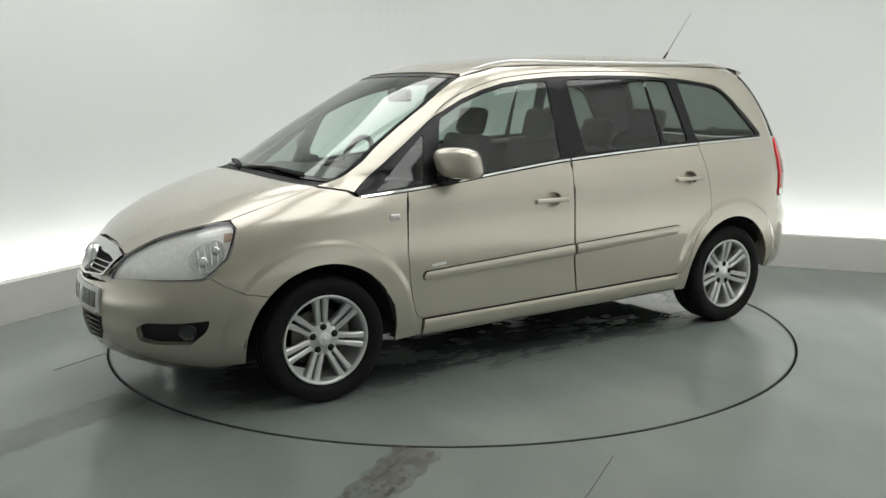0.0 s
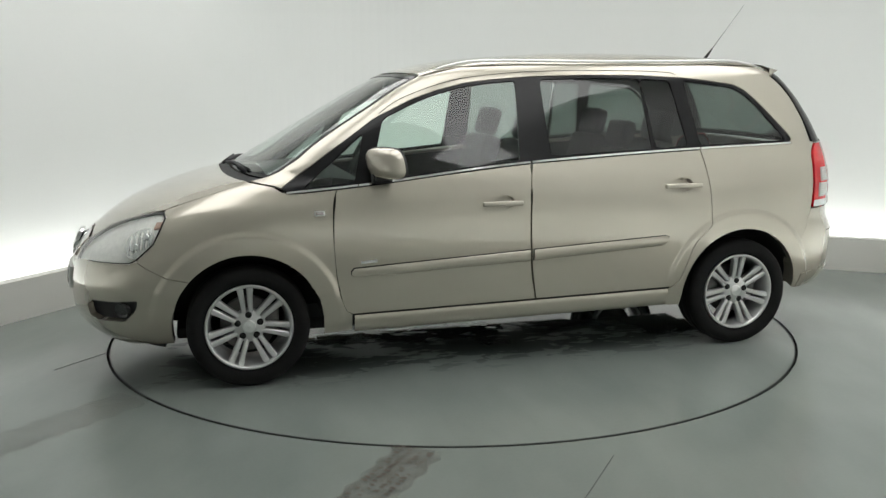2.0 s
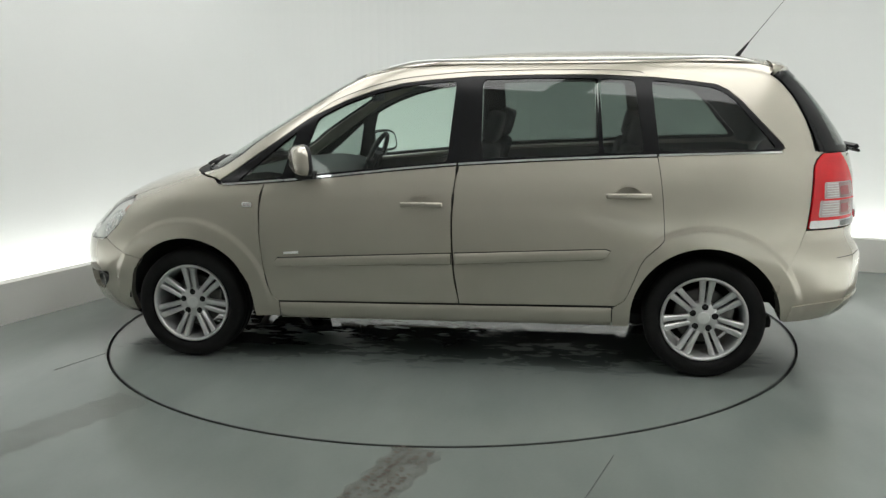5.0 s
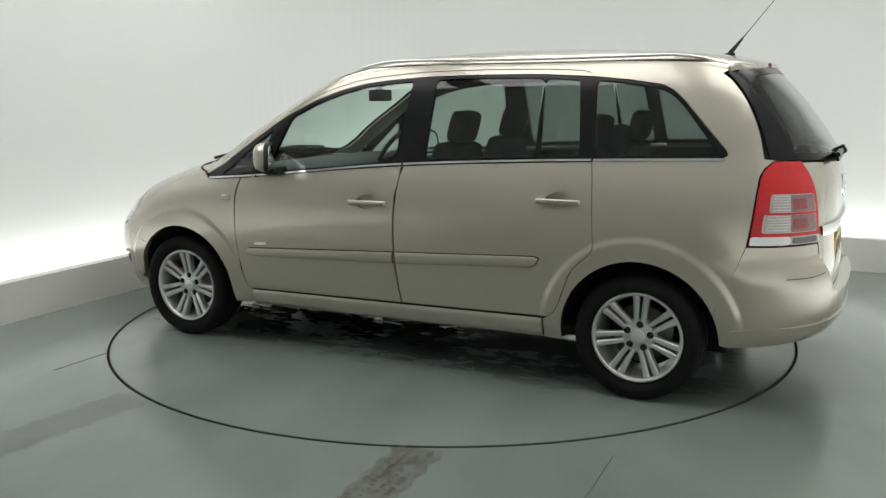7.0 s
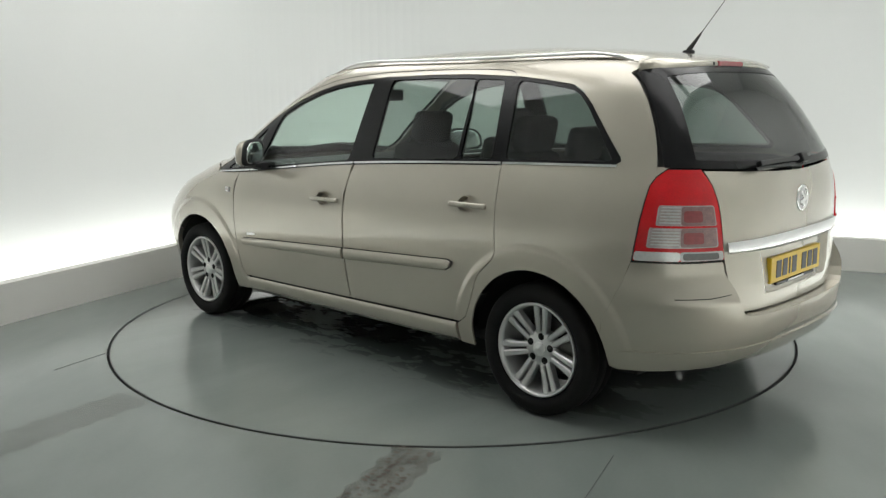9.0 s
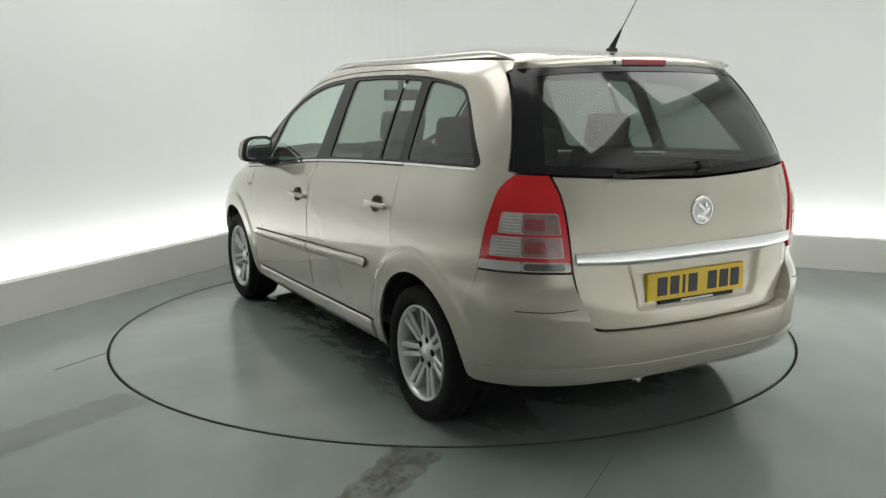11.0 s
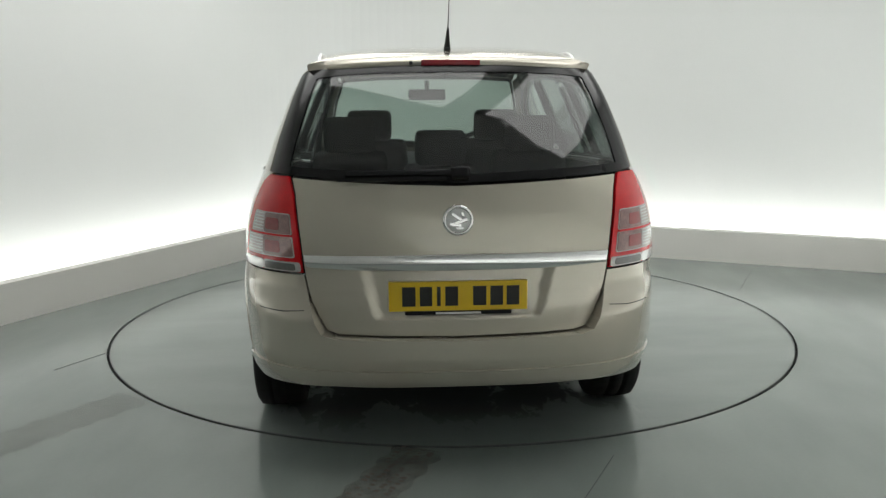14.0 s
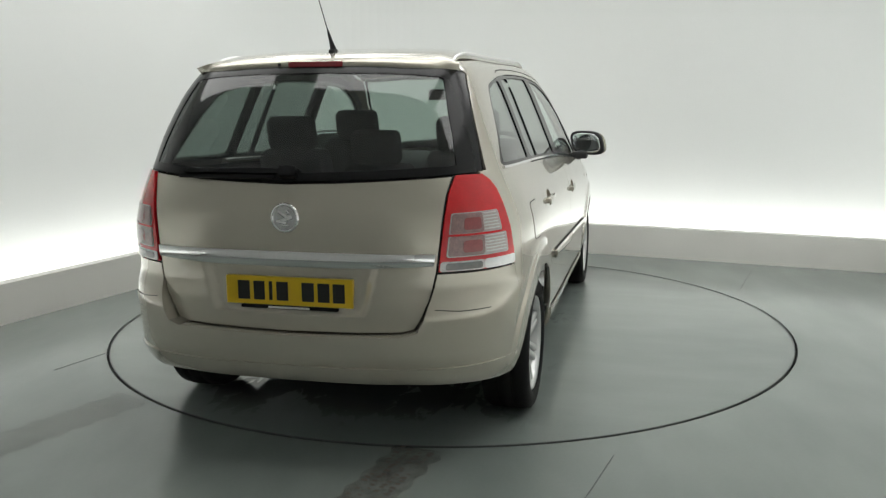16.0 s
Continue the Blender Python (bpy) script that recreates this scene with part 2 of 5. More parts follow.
def build_studio():
    n = 128
    # floor with a round hole for the turntable
    verts, faces = [], []
    for r in (RING + 0.007, 3.0, 16.0):
        for i in range(n):
            a = 2 * math.pi * i / n
            verts.append((r * math.cos(a), r * math.sin(a) - (0.8 if r > 4 else 0), 0))
    for k in range(2):
        for i in range(n):
            j = (i + 1) % n
            faces.append((k * n + i, k * n + j, (k + 1) * n + j, (k + 1) * n + i))
    base = len(verts)
    for i in range(n):
        a = 2 * math.pi * i / n
        verts.append(((RING + 0.007) * math.cos(a), (RING + 0.007) * math.sin(a), -0.05))
    for i in range(n):
        j = (i + 1) % n
        faces.append((j, i, base + i, base + j))
    structure("floor", mesh_of(verts, faces), FLOOR, "scuffed grey-green painted studio floor", "floor")
    verts = [(2.3 * math.cos(2 * math.pi * i / n), 2.3 * math.sin(2 * math.pi * i / n), -0.05) for i in range(n)]
    structure("ground_pit", mesh_of(verts, [tuple(range(n))]), GROOVE, "dark gap under the turntable edge", "pit")
    # plinth, light trough, wall
    structure("plinth", extruded(wall_line(0), wall_line(0.09), 0.0, 0.258), PLINTH, "low white plinth hiding a light strip along the wall", "plinth")
    structure("wall_north", extruded(wall_line(0.42), wall_line(0.55), 0.0, HEIGHT), WALL, "plain white studio wall with a rounded corner", "wall")
    structure("light_trough", extruded(wall_line(0.16), wall_line(0.36), 0.0, 0.10), GLOW, "glowing white light strip behind the plinth", "light strip")
    # the rest of the room behind the viewer
    far_l, far_r = CORNER + LEFT * 9.4, CORNER + RIGHT * 5.8
    nl, nr = Vector((0.903, -0.43, 0)), Vector((-0.40, -0.916, 0))
    pl, pr = far_l - nl * 0.55, far_r - nr * 0.55
    far = pl + RIGHT * 6.35

    def slab(name, a, b):
        d = (b - a).normalized()
        nrm = Vector((-d.y, d.x, 0)) * 0.12
        me = extruded([a, b], [a + nrm, b + nrm], 0, HEIGHT)
        structure(name, me, BACKWALL if name == "wall_south" else WALL, "plain studio wall behind the camera", "wall")
    slab("wall_south", far, pl)
    slab("wall_east", pr, far)
    # the same plinth and light along the wall out of view on the other side
    d = (far - pr).normalized()
    side = Vector((d.y, -d.x, 0))
    a, e = pr + side * 0.0 + d * 0.6, far - d * 0.1
    structure("plinth_east", extruded([a + side * 0.55, e + side * 0.55], [a + side * 0.46, e + side * 0.46], 0.0, 0.258), PLINTH, "low white plinth hiding a light strip along the wall", "plinth")
    structure("light_trough_east", extruded([a + side * 0.36, e + side * 0.36], [a + side * 0.16, e + side * 0.16], 0.0, 0.10), GLOW, "glowing white light strip behind the plinth", "light strip")
    # ceiling with luminous panels
    corner = CORNER - nl * 0.55 - nr * 0.55
    quad = [corner, pl, far, pr]
    me = mesh_of([(p.x, p.y, HEIGHT) for p in quad] + [(p.x, p.y, HEIGHT + 0.1) for p in quad],
                 [(0, 1, 2, 3), (7, 6, 5, 4), (0, 4, 5, 1), (1, 5, 6, 2), (2, 6, 7, 3), (3, 7, 4, 0)])
    structure("ceiling", me, CEILING, "pale ceiling above the turntable", "ceiling")


def build_floor_marks():
    """Saw cuts in the floor and the tyre tracks that lead to the turntable."""
    for (x0, y0), (x1, y1) in (((-2.08, -1.0), (-1.92, -0.69)), ((2.08, 0.80), (2.40, 1.50)), ((0.40, -2.65), (0.64, -2.12))):
        d = Vector((x1 - x0, y1 - y0, 0)).normalized()
        s = Vector((-d.y, d.x, 0)) * 0.0017
        a, e = Vector((x0, y0, 0)), Vector((x1, y1, 0))
        pts = [a - s, e - s, e + s, a + s]
        structure("floor_joint", mesh_of([(p.x, p.y, 0.002) for p in pts] + [(p.x, p.y, -0.004) for p in pts], [(0, 1, 2, 3), (0, 4, 5, 1), (2, 6, 7, 3)]), JOINT, "faint thin saw cut in the floor", "joint")
    for (x0, y0), (x1, y1), wide, marked in (((-0.66, -3.35), (-0.125, -2.05), 0.21, True), ((-2.3, -2.7), (-1.50, -1.42), 0.24, False)):
        d = Vector((x1 - x0, y1 - y0, 0))
        n = d.normalized()
        s = Vector((-n.y, n.x, 0))
        verts, faces = [], []
        k = 40
        for i in range(k + 1):
            p = Vector((x0, y0, 0)) + d * (i / k)
            for q in range(5):
                o = s * wide * (q / 4 - 0.5) * (1 + 0.12 * math.sin(i * 1.7 + q))
                verts.append((p.x + o.x, p.y + o.y, 0.0025))
        for i in range(k):
            for q in range(4):
                faces.append((5 * i + q, 5 * i + 5 + q, 5 * i + 6 + q, 5 * i + 1 + q))
        structure("tyre_track", mesh_of(verts, faces), GRIME if marked else FAINT, "brown grimy tyre track leading to the turntable", "tyre track")
        if marked:
            verts, faces = [], []
            rnd = random.Random(5)
            for i in range(46):
                for q, o in enumerate((-0.055, -0.015, 0.03, 0.07)):
                    if rnd.random() < 0.22:
                        continue
                    p = Vector((x0, y0, 0)) + d * ((i + 0.5 * (q % 2) + rnd.uniform(-0.2, 0.2)) / 46) + s * (o + rnd.uniform(-0.006, 0.006))
                    w = rnd.uniform(0.8, 1.6)
                    u, v = (n * 0.006 + s * rnd.uniform(-0.004, 0.005)) * w, s * 0.008 * w + n * rnd.uniform(-0.003, 0.003)
                    b0 = len(verts)
                    for e in (p - u - v, p + u - v, p + u + v, p - u + v):
                        verts.append((e.x, e.y, 0.0045))
                    faces.append((b0, b0 + 1, b0 + 2, b0 + 3))
            tagged(structure("tread_print", mesh_of(verts, faces), TREAD, "faint dark tread prints in the tyre track", "tread print"), kind="stuff")


def build_ceiling_lights():
    turn = math.atan2(RIGHT.y, RIGHT.x)
    first = None
    for i in range(3):
        for j in range(2):
            m = Matrix.Translation((0, 0, HEIGHT - 0.06)) @ Matrix.Rotation(turn, 4, "Z") @ Matrix.Translation((-1.6 + 1.9 * i, -1.3 + 2.1 * j, 0))
            if first is None:
                first = tagged(new("ceiling_light"), "wide flat luminous ceiling light over the turntable", "ceiling light", "ceiling lights")
                part("frame", joined(box(-0.82, 0.82, -0.92, -0.88, 0, 0.06), box(-0.82, 0.82, 0.88, 0.92, 0, 0.06),
                                     box(-0.82, -0.78, -0.88, 0.88, 0, 0.06), box(0.78, 0.82, -0.88, 0.88, 0, 0.06)), SILVER, first)
                part("diffuser", box(-0.78, 0.78, -0.88, 0.88, 0.01, 0.05), PANEL, first)
                first.matrix_basis = m
            else:
                copy_thing(first, m)


def build_turntable():
    n = 160
    verts, faces = [(0, 0, 0)], []
    radii = (0.5, 1.0, 1.5, DISC_R)
    for r in radii:
        for i in range(n):
            a = 2 * math.pi * i / n
            verts.append((r * math.cos(a), r * math.sin(a), 0))
    for i in range(n):
        j = (i + 1) % n
        faces.append((0, 1 + i, 1 + j))
        for k in range(len(radii) - 1):
            faces.append((1 + k * n + i, 1 + (k + 1) * n + i, 1 + (k + 1) * n + j, 1 + k * n + j))
    b = len(verts)
    for i in range(n):
        a = 2 * math.pi * i / n
        verts.append((DISC_R * math.cos(a), DISC_R * math.sin(a), -0.03))
    k = 1 + (len(radii) - 1) * n
    for i in range(n):
        j = (i + 1) % n
        faces.append((k + i, b + i, b + j, k + j))
    ob = tagged(new("turntable"), "round turning platform of damp grey-green painted floor", "turntable")
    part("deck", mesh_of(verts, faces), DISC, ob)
    verts, faces = [], []
    for i in range(n):
        a = 2 * math.pi * i / n
        for r, z in ((DISC_R - 0.006, 0.0), (DISC_R - 0.006, 0.002), (DISC_R + 0.001, 0.002), (DISC_R + 0.001, -0.02)):
            verts.append((r * math.cos(a), r * math.sin(a), z))
    for i in range(n):
        j = (i + 1) % n
        for q in range(3):
            faces.append((4 * i + q, 4 * i + q + 1, 4 * j + q + 1, 4 * j + q))
    part("edge_strip", mesh_of(verts, faces), JOINT, ob, "dark metal edge of the turntable")
    return ob


# ---------------------------------------------------------------- the car's skin
def pchip(pts):
    xs, ys = np.array([p[0] for p in pts], float), np.array([p[1] for p in pts], float)
    h = np.diff(xs)
    d = np.diff(ys) / h
    m = np.zeros(len(xs))
    for i in range(1, len(xs) - 1):
        if d[i - 1] * d[i] > 0:
            w1, w2 = 2 * h[i] + h[i - 1], h[i] + 2 * h[i - 1]
            m[i] = (w1 + w2) / (w1 / d[i - 1] + w2 / d[i])
    m[0], m[-1] = d[0], d[-1]

    def f(x):
        x = np.clip(np.asarray(x, float), xs[0], xs[-1])
        i = np.clip(np.searchsorted(xs, x) - 1, 0, len(xs) - 2)
        t = (x - xs[i]) / h[i]
        return ((1 + 2 * t) * (1 - t) ** 2 * ys[i] + t * (1 - t) ** 2 * h[i] * m[i] + t * t * (3 - 2 * t) * ys[i + 1] + t * t * (t - 1) * h[i] * m[i + 1])
    return f


TOP = 1.645
XM = -0.65
NOSE = pchip([(0.10, 1.9), (0.17, 2.10), (0.22, 2.19), (0.29, 2.235), (0.38, 2.255), (0.47, 2.252), (0.55, 2.238), (0.636, 2.205), (0.722, 2.12), (0.80, 2.03), (0.851, 1.95),
              (0.924, 1.79), (0.985, 1.60), (1.022, 1.44), (1.05, 1.36), (1.171, 1.14), (1.266, 0.97), (1.364, 0.80), (1.464, 0.62), (1.53, 0.47),
              (1.594, 0.20), (1.628, -0.25), (TOP, -0.65)])
TAIL = pchip([(0.10, -1.95), (0.25, -2.05), (0.30, -2.12), (0.36, -2.175), (0.44, -2.20), (0.58, -2.203), (0.64, -2.185), (0.70, -2.150), (0.80, -2.145), (0.96, -2.142), (1.08, -2.12),
              (1.30, -1.985), (1.48, -1.83), (1.53, -1.775), (1.575, -1.68), (1.608, -1.40), (1.628, -1.1), (TOP, -0.65)])
HALF = pchip([(0.10, 0.74), (0.20, 0.80), (0.26, 0.835), (0.34, 0.855), (0.50, 0.868), (0.66, 0.876), (0.78, 0.874), (0.88, 0.864), (0.96, 0.842), (1.05, 0.806), (1.11, 0.779),
              (1.30, 0.700), (1.45, 0.634), (1.50, 0.606), (1.55, 0.56), (1.59, 0.49), (1.62, 0.37), (1.636, 0.21), (TOP, 0.0)])
PF = pchip([(0.1, 10.0), (0.4, 11.0), (0.5, 12.5), (0.7, 12.5), (0.85, 11.0), (0.93, 9.2), (1.0, 9.5), (1.07, 13.0), (1.3, 18.0), (1.5, 16.0), (1.60, 7.0), (TOP, 4.0)])
PR = pchip([(0.1, 6.5), (0.7, 6.8), (1.1, 8.0), (1.3, 12.0), (1.5, 16.0), (1.60, 8.0), (TOP, 3.0)])
QF = pchip([(0.1, 1.6), (0.45, 1.65), (0.65, 1.66), (0.80, 1.82), (0.95, 2.0), (TOP, 2.0)])
QR = 3.0
WHEEL_X, WHEEL_Z, ARCH = 1.35, 0.298, 0.362


def flare(x, z):
    """The raised lips round the wheel arches."""
    out = 0.0
    for cx in (WHEEL_X, -WHEEL_X):
        r = np.hypot(x - cx, (z - WHEEL_Z))
        t = np.clip((0.480 - r) / 0.036, 0, 1)
        fade = np.clip((z - WHEEL_Z + 0.02) / 0.16, 0, 1)
        out = out + 0.0115 * fade * t * t * (3 - 2 * t)
    return out


def side_y(x, z):
    d = np.asarray(x, float) - XM
    fr = d >= 0
    L = np.where(fr, NOSE(z) - XM, XM - TAIL(z))
    p, q = np.where(fr, PF(z), PR(z)), np.where(fr, QF(z), QR)
    r = np.clip(np.abs(d) / np.maximum(L, 1e-6), 0, 1)
    return HALF(z) * (1 - r ** p) ** (1 / q) + flare(x, z)


def end_x(y, z, front):
    w = np.maximum(HALF(z), 1e-6)
    s = np.clip(np.abs(y) / w, 0, 1)
    if front:
        return XM + (NOSE(z) - XM) * (1 - s ** QF(z)) ** (1 / PF(z))
    return XM - (XM - TAIL(z)) * (1 - s ** QR) ** (1 / PR(z))


def top_z(x, y):
    x, y = np.broadcast_arrays(np.asarray(x, float), np.asarray(y, float))
    lo, hi = np.full(x.shape, 0.5), np.full(x.shape, TOP - 1e-5)
    for _ in range(40):
        m = (lo + hi) / 2
        d = x - XM
        fr = d >= 0
        L = np.where(fr, NOSE(m) - XM, XM - TAIL(m))
        inside = (np.abs(d) / np.maximum(L, 1e-6)) ** np.where(fr, PF(m), PR(m)) + (np.abs(y) / np.maximum(HALF(m), 1e-6)) ** np.where(fr, QF(m), QR) < 1
        lo, hi = np.where(inside, m, lo), np.where(inside, hi, m)
    return lo


def level(P):
    x, y, z = P[:, 0], P[:, 1], P[:, 2]
    d = x - XM
    fr = d >= 0
    L = np.where(fr, NOSE(z) - XM, XM - TAIL(z))
    yy = np.maximum(np.abs(y) - flare(x, z) * (np.abs(y) > 0.5), 0)
    return (np.abs(d) / np.maximum(L, 1e-6)) ** np.where(fr, PF(z), PR(z)) + (yy / np.maximum(HALF(z), 1e-6)) ** np.where(fr, QF(z), QR)


def normals(P):
    g = np.zeros_like(P)
    for k in range(3):
        e = np.zeros(3)
        e[k] = 0.003
        g[:, k] = level(P + e) - level(P - e)
    n = np.linalg.norm(g, axis=1, keepdims=True)
    return g / np.maximum(n, 1e-9)


# unrolled coordinate along the body's girth: 0 at the nose, growing along the flank to the tail
_s = np.linspace(1, -1, 6001)
_phi = np.union1d(np.linspace(0, math.pi, 4001), np.arccos(np.clip(np.sign(_s) * np.abs(_s) ** 3.5, -1, 1)))
_fr = np.cos(_phi) >= 0
_x = np.where(_fr, 2.85 * np.abs(np.cos(_phi)) ** (2 / 7.0), -1.5 * np.abs(np.cos(_phi)) ** (2 / 6.0))
_y = 0.87 * np.abs(np.sin(_phi)) ** np.where(_fr, 2 / 1.8, 2 / QR)
_arc = np.concatenate([[0], np.cumsum(np.hypot(np.diff(_x), np.diff(_y)))])
GIRTH = _arc[-1]


def girth(kind, a, z):
    """The unrolled coordinate of a flank point given by x, or of a nose ('f') or tail ('r') point given by y."""
    if kind == "x":
        d = a - XM
        if d >= 0:
            c = min(1.0, d / (NOSE(z) - XM)) ** (PF(z) / 2)
        else:
            c = -(min(1.0, -d / (XM - TAIL(z))) ** (PR(z) / 2))
        ph = math.acos(max(-1, min(1, c)))
    else:
        s = min(1.0, a / float(HALF(z))) ** ((float(QF(z)) if kind == "f" else QR) / 2)
        ph = math.asin(s)
        if kind == "r":
            ph = math.pi - ph
    return float(np.interp(ph, _phi, _arc))


def from_girth(u, z):
    ph = np.interp(u, _arc, _phi)
    c, s = np.cos(ph), np.abs(np.sin(ph))
    fr = c >= 0
    x = np.where(fr, XM + (NOSE(z) - XM) * np.abs(c) ** (2 / PF(z)), XM - (XM - TAIL(z)) * np.abs(c) ** (2 / PR(z)))
    y = HALF(z) * s ** np.where(fr, 2 / QF(z), 2 / QR)
    return np.stack([x, y + flare(x, z) * np.clip(y / 0.5 - 1, 0, 1), z], 1)


def dense(poly, step):
    out = []
    for a, b in zip(poly, poly[1:] + poly[:1]):
        n = max(1, int(math.hypot(a[0] - b[0], a[1] - b[1]) / step + 0.5))
        out += [(a[0] + (b[0] - a[0]) * i / n, a[1] + (b[1] - a[1]) * i / n) for i in range(n)]
    return out


def rounded(poly, r, n=5):
    """Rounds each corner of an outline by cutting back r along both sides."""
    out = []
    k = len(poly)
    for i in range(k):
        p, a, b = Vector(poly[i][:2]), Vector(poly[i - 1][:2]), Vector(poly[(i + 1) % k][:2])
        ra = min(r, (a - p).length * 0.45)
        rb = min(r, (b - p).length * 0.45)
        pa, pb = p + (a - p).normalized() * ra, p + (b - p).normalized() * rb
        for j in range(n + 1):
            t = j / n
            out.append(tuple(pa * (1 - t) ** 2 + p * 2 * t * (1 - t) + pb * t * t))
    return out


def area(poly):
    return sum(a[0] * b[1] - b[0] * a[1] for a, b in zip(poly, poly[1:] + poly[:1])) / 2


def inset(poly, d):
    """The outline moved inwards by d."""
    poly = [p for p, q in zip(poly, poly[1:] + poly[:1]) if math.hypot(p[0] - q[0], p[1] - q[1]) > 1e-6]
    s = 1 if area(poly) > 0 else -1
    out = []
    for i in range(len(poly)):
        a, p, b = Vector(poly[i - 1]), Vector(poly[i]), Vector(poly[(i + 1) % len(poly)])
        n1 = Vector((-(p - a).y, (p - a).x)).normalized()
        n2 = Vector((-(b - p).y, (b - p).x)).normalized()
        m = n1 + n2
        m = m / max(0.4, m.length_squared / 2) if m.length > 1e-6 else n1
        out.append(tuple(p + m * d * s))
    return out


def within(P, poly):
    x, y = P[:, 0], P[:, 1]
    res = np.zeros(len(P), bool)
    q = np.array(poly)
    r = np.roll(q, -1, 0)
    for (x0, y0), (x1, y1) in zip(q, r):
        if y0 == y1:
            continue
        hit = ((y0 > y) != (y1 > y)) & (x < (x1 - x0) * (y - y0) / (y1 - y0) + x0)
        res ^= hit
    return res


def fill(poly, holes, step, squash=1.0, rings=()):
    """Triangles that fill an outline, with a regular grid inside and further points along the rings."""
    loops = [poly] + list(holes)
    pts, edges = [], []
    for lp in loops:
        b = len(pts)
        pts += lp
        edges += [(b + i, b + (i + 1) % len(lp)) for i in range(len(lp))]
    q = np.array(poly)
    gx = np.arange(q[:, 0].min(), q[:, 0].max(), step)
    gy = np.arange(q[:, 1].min(), q[:, 1].max(), step * squash)
    G = np.array([(x + (step / 2 if j % 2 else 0), y) for j, y in enumerate(gy) for x in gx])
    keep = within(G, poly)
    for h in holes:
        keep &= ~within(G, h)
    border = np.array(pts)
    G = G[keep]
    if len(G):
        far_enough = np.array([np.min(((border - g) / (1, squash)) [:, 0] ** 2 + (((border - g) / (1, squash))[:, 1]) ** 2) > (0.35 * step) ** 2 for g in G])
        G = G[far_enough]
    if len(rings):
        rg = np.array(rings)
        rk = within(rg, poly)
        for h in holes:
            rk &= ~within(rg, h)
        rg = rg[rk]
        rg = np.array([g for g in rg if np.min(((border - g) ** 2).sum(1)) > 0.005 ** 2])
        if len(rg):
            if len(G):
                G = np.array([g for g in G if np.min(((rg - g) ** 2).sum(1)) > 0.012 ** 2])
            G = np.concatenate([G.reshape(-1, 2), rg])
    v2, _, tris, *_ = geometry.delaunay_2d_cdt([Vector(p) for p in pts] + [Vector(g) for g in G], edges, [], 0, 1e-7)
    V = np.array([tuple(v) for v in v2])
    C = np.array([V[list(t)].mean(0) for t in tris])
    ok = within(C, poly)
    for h in holes:
        ok &= ~within(C, h)
    return V, [tuple(t) for t, o in zip(tris, ok) if o]


def skin(outline, how, lift=0.0, depth=0.012, holes=(), step=0.035, gap=0.0022, mirror=False, squash=1.0, far=None, lips=False, crown=None, dish=None):
    """A panel of the car's skin: outline in the unrolled plane (how 'g'), seen from the tail or nose ('r', 'f': y, z) or from above ('t': x, y).
    lift raises it from the skin, depth folds its edges inwards; mirror gives the other flank's panel, far=True joins both."""
    poly = inset(outline, gap) if gap else outline
    poly = dense(poly, step * 0.6)
    if far:
        poly = [(0.0 if u < 0.012 else GIRTH if u > GIRTH - 0.012 else u, v) for u, v in poly]
    hs = [dense(inset(h, -gap) if gap else h, step * 0.6) for h in holes]
    rings = []
    if how == "g" and lips:
        for cx in (WHEEL_X, -WHEEL_X):
            for r in (0.430, 0.440, 0.448, 0.456, 0.464, 0.472, 0.480, 0.488):
                rings += [(girth("x", x, z), z) for x, z in arc(cx, -5, 185, 130, r)]
    V, T = fill(poly, hs, step, squash, rings)
    if how == "g":
        P = from_girth(V[:, 0], V[:, 1])
    elif how == "t":
        P = np.stack([V[:, 0], V[:, 1], top_z(V[:, 0], V[:, 1])], 1)
    else:
        P = np.stack([end_x(V[:, 0], V[:, 1], how == "f"), V[:, 0], V[:, 1]], 1)
    N = normals(P)
    P = P + N * lift
    if crown:
        s = crown(P)
        P = P - N * (0.006 * np.abs(s) ** 3)[:, None]
        N = N + np.array((0, 0, 1.0)) * (0.75 * s * np.abs(s))[:, None]
        N = N / np.linalg.norm(N, axis=1, keepdims=True)
    if dish:
        d, e = dish(P), 0.004
        slope = np.stack([np.zeros(len(P))] + [(dish(P + np.array(a) * e) - dish(P - np.array(a) * e)) / (2 * e) for a in ((0, 1.0, 0), (0, 0, 1.0))], 1)
        P = P - N * d[:, None]
        N = N + slope - N * (slope * N).sum(1, keepdims=True)
        N = N / np.linalg.norm(N, axis=1, keepdims=True)
    # faces look outwards
    tris = []
    for t in T:
        a, b, c = P[list(t)]
        tris.append(t if np.dot(np.cross(b - a, c - a), N[list(t)].sum(0)) > 0 else t[::-1])
    count = {}
    for t in tris:
        for e in ((t[0], t[1]), (t[1], t[2]), (t[2], t[0])):
            count[e] = 1
    rim = [e for e in count if (e[1], e[0]) not in count]
    verts, nrm, faces = list(P), list(N), list(tris)
    if depth:
        for a, b in rim:
            k = len(verts)
            verts += [P[a], P[b], P[b] - N[b] * depth, P[a] - N[a] * depth]
            e = P[b] - P[a]
            s = np.cross(e, N[a])
            s = s / max(np.linalg.norm(s), 1e-9)
            nrm += [s] * 4
            faces.append((k + 1, k, k + 3, k + 2))
    verts, nrm = np.array(verts), np.array(nrm)
    if mirror or far:
        v2, n2 = verts * (1, -1, 1), nrm * (1, -1, 1)
        f2 = [f[::-1] for f in faces]
        if far:
            k = len(verts)
            verts, nrm = np.concatenate([verts, v2]), np.concatenate([nrm, n2])
            faces = faces + [tuple(i + k for i in f) for f in f2]
        else:
            verts, nrm, faces = v2, n2, f2
    me = mesh_of(verts, faces, True)
    me.normals_split_custom_set_from_vertices([tuple(n) for n in nrm])
    return me


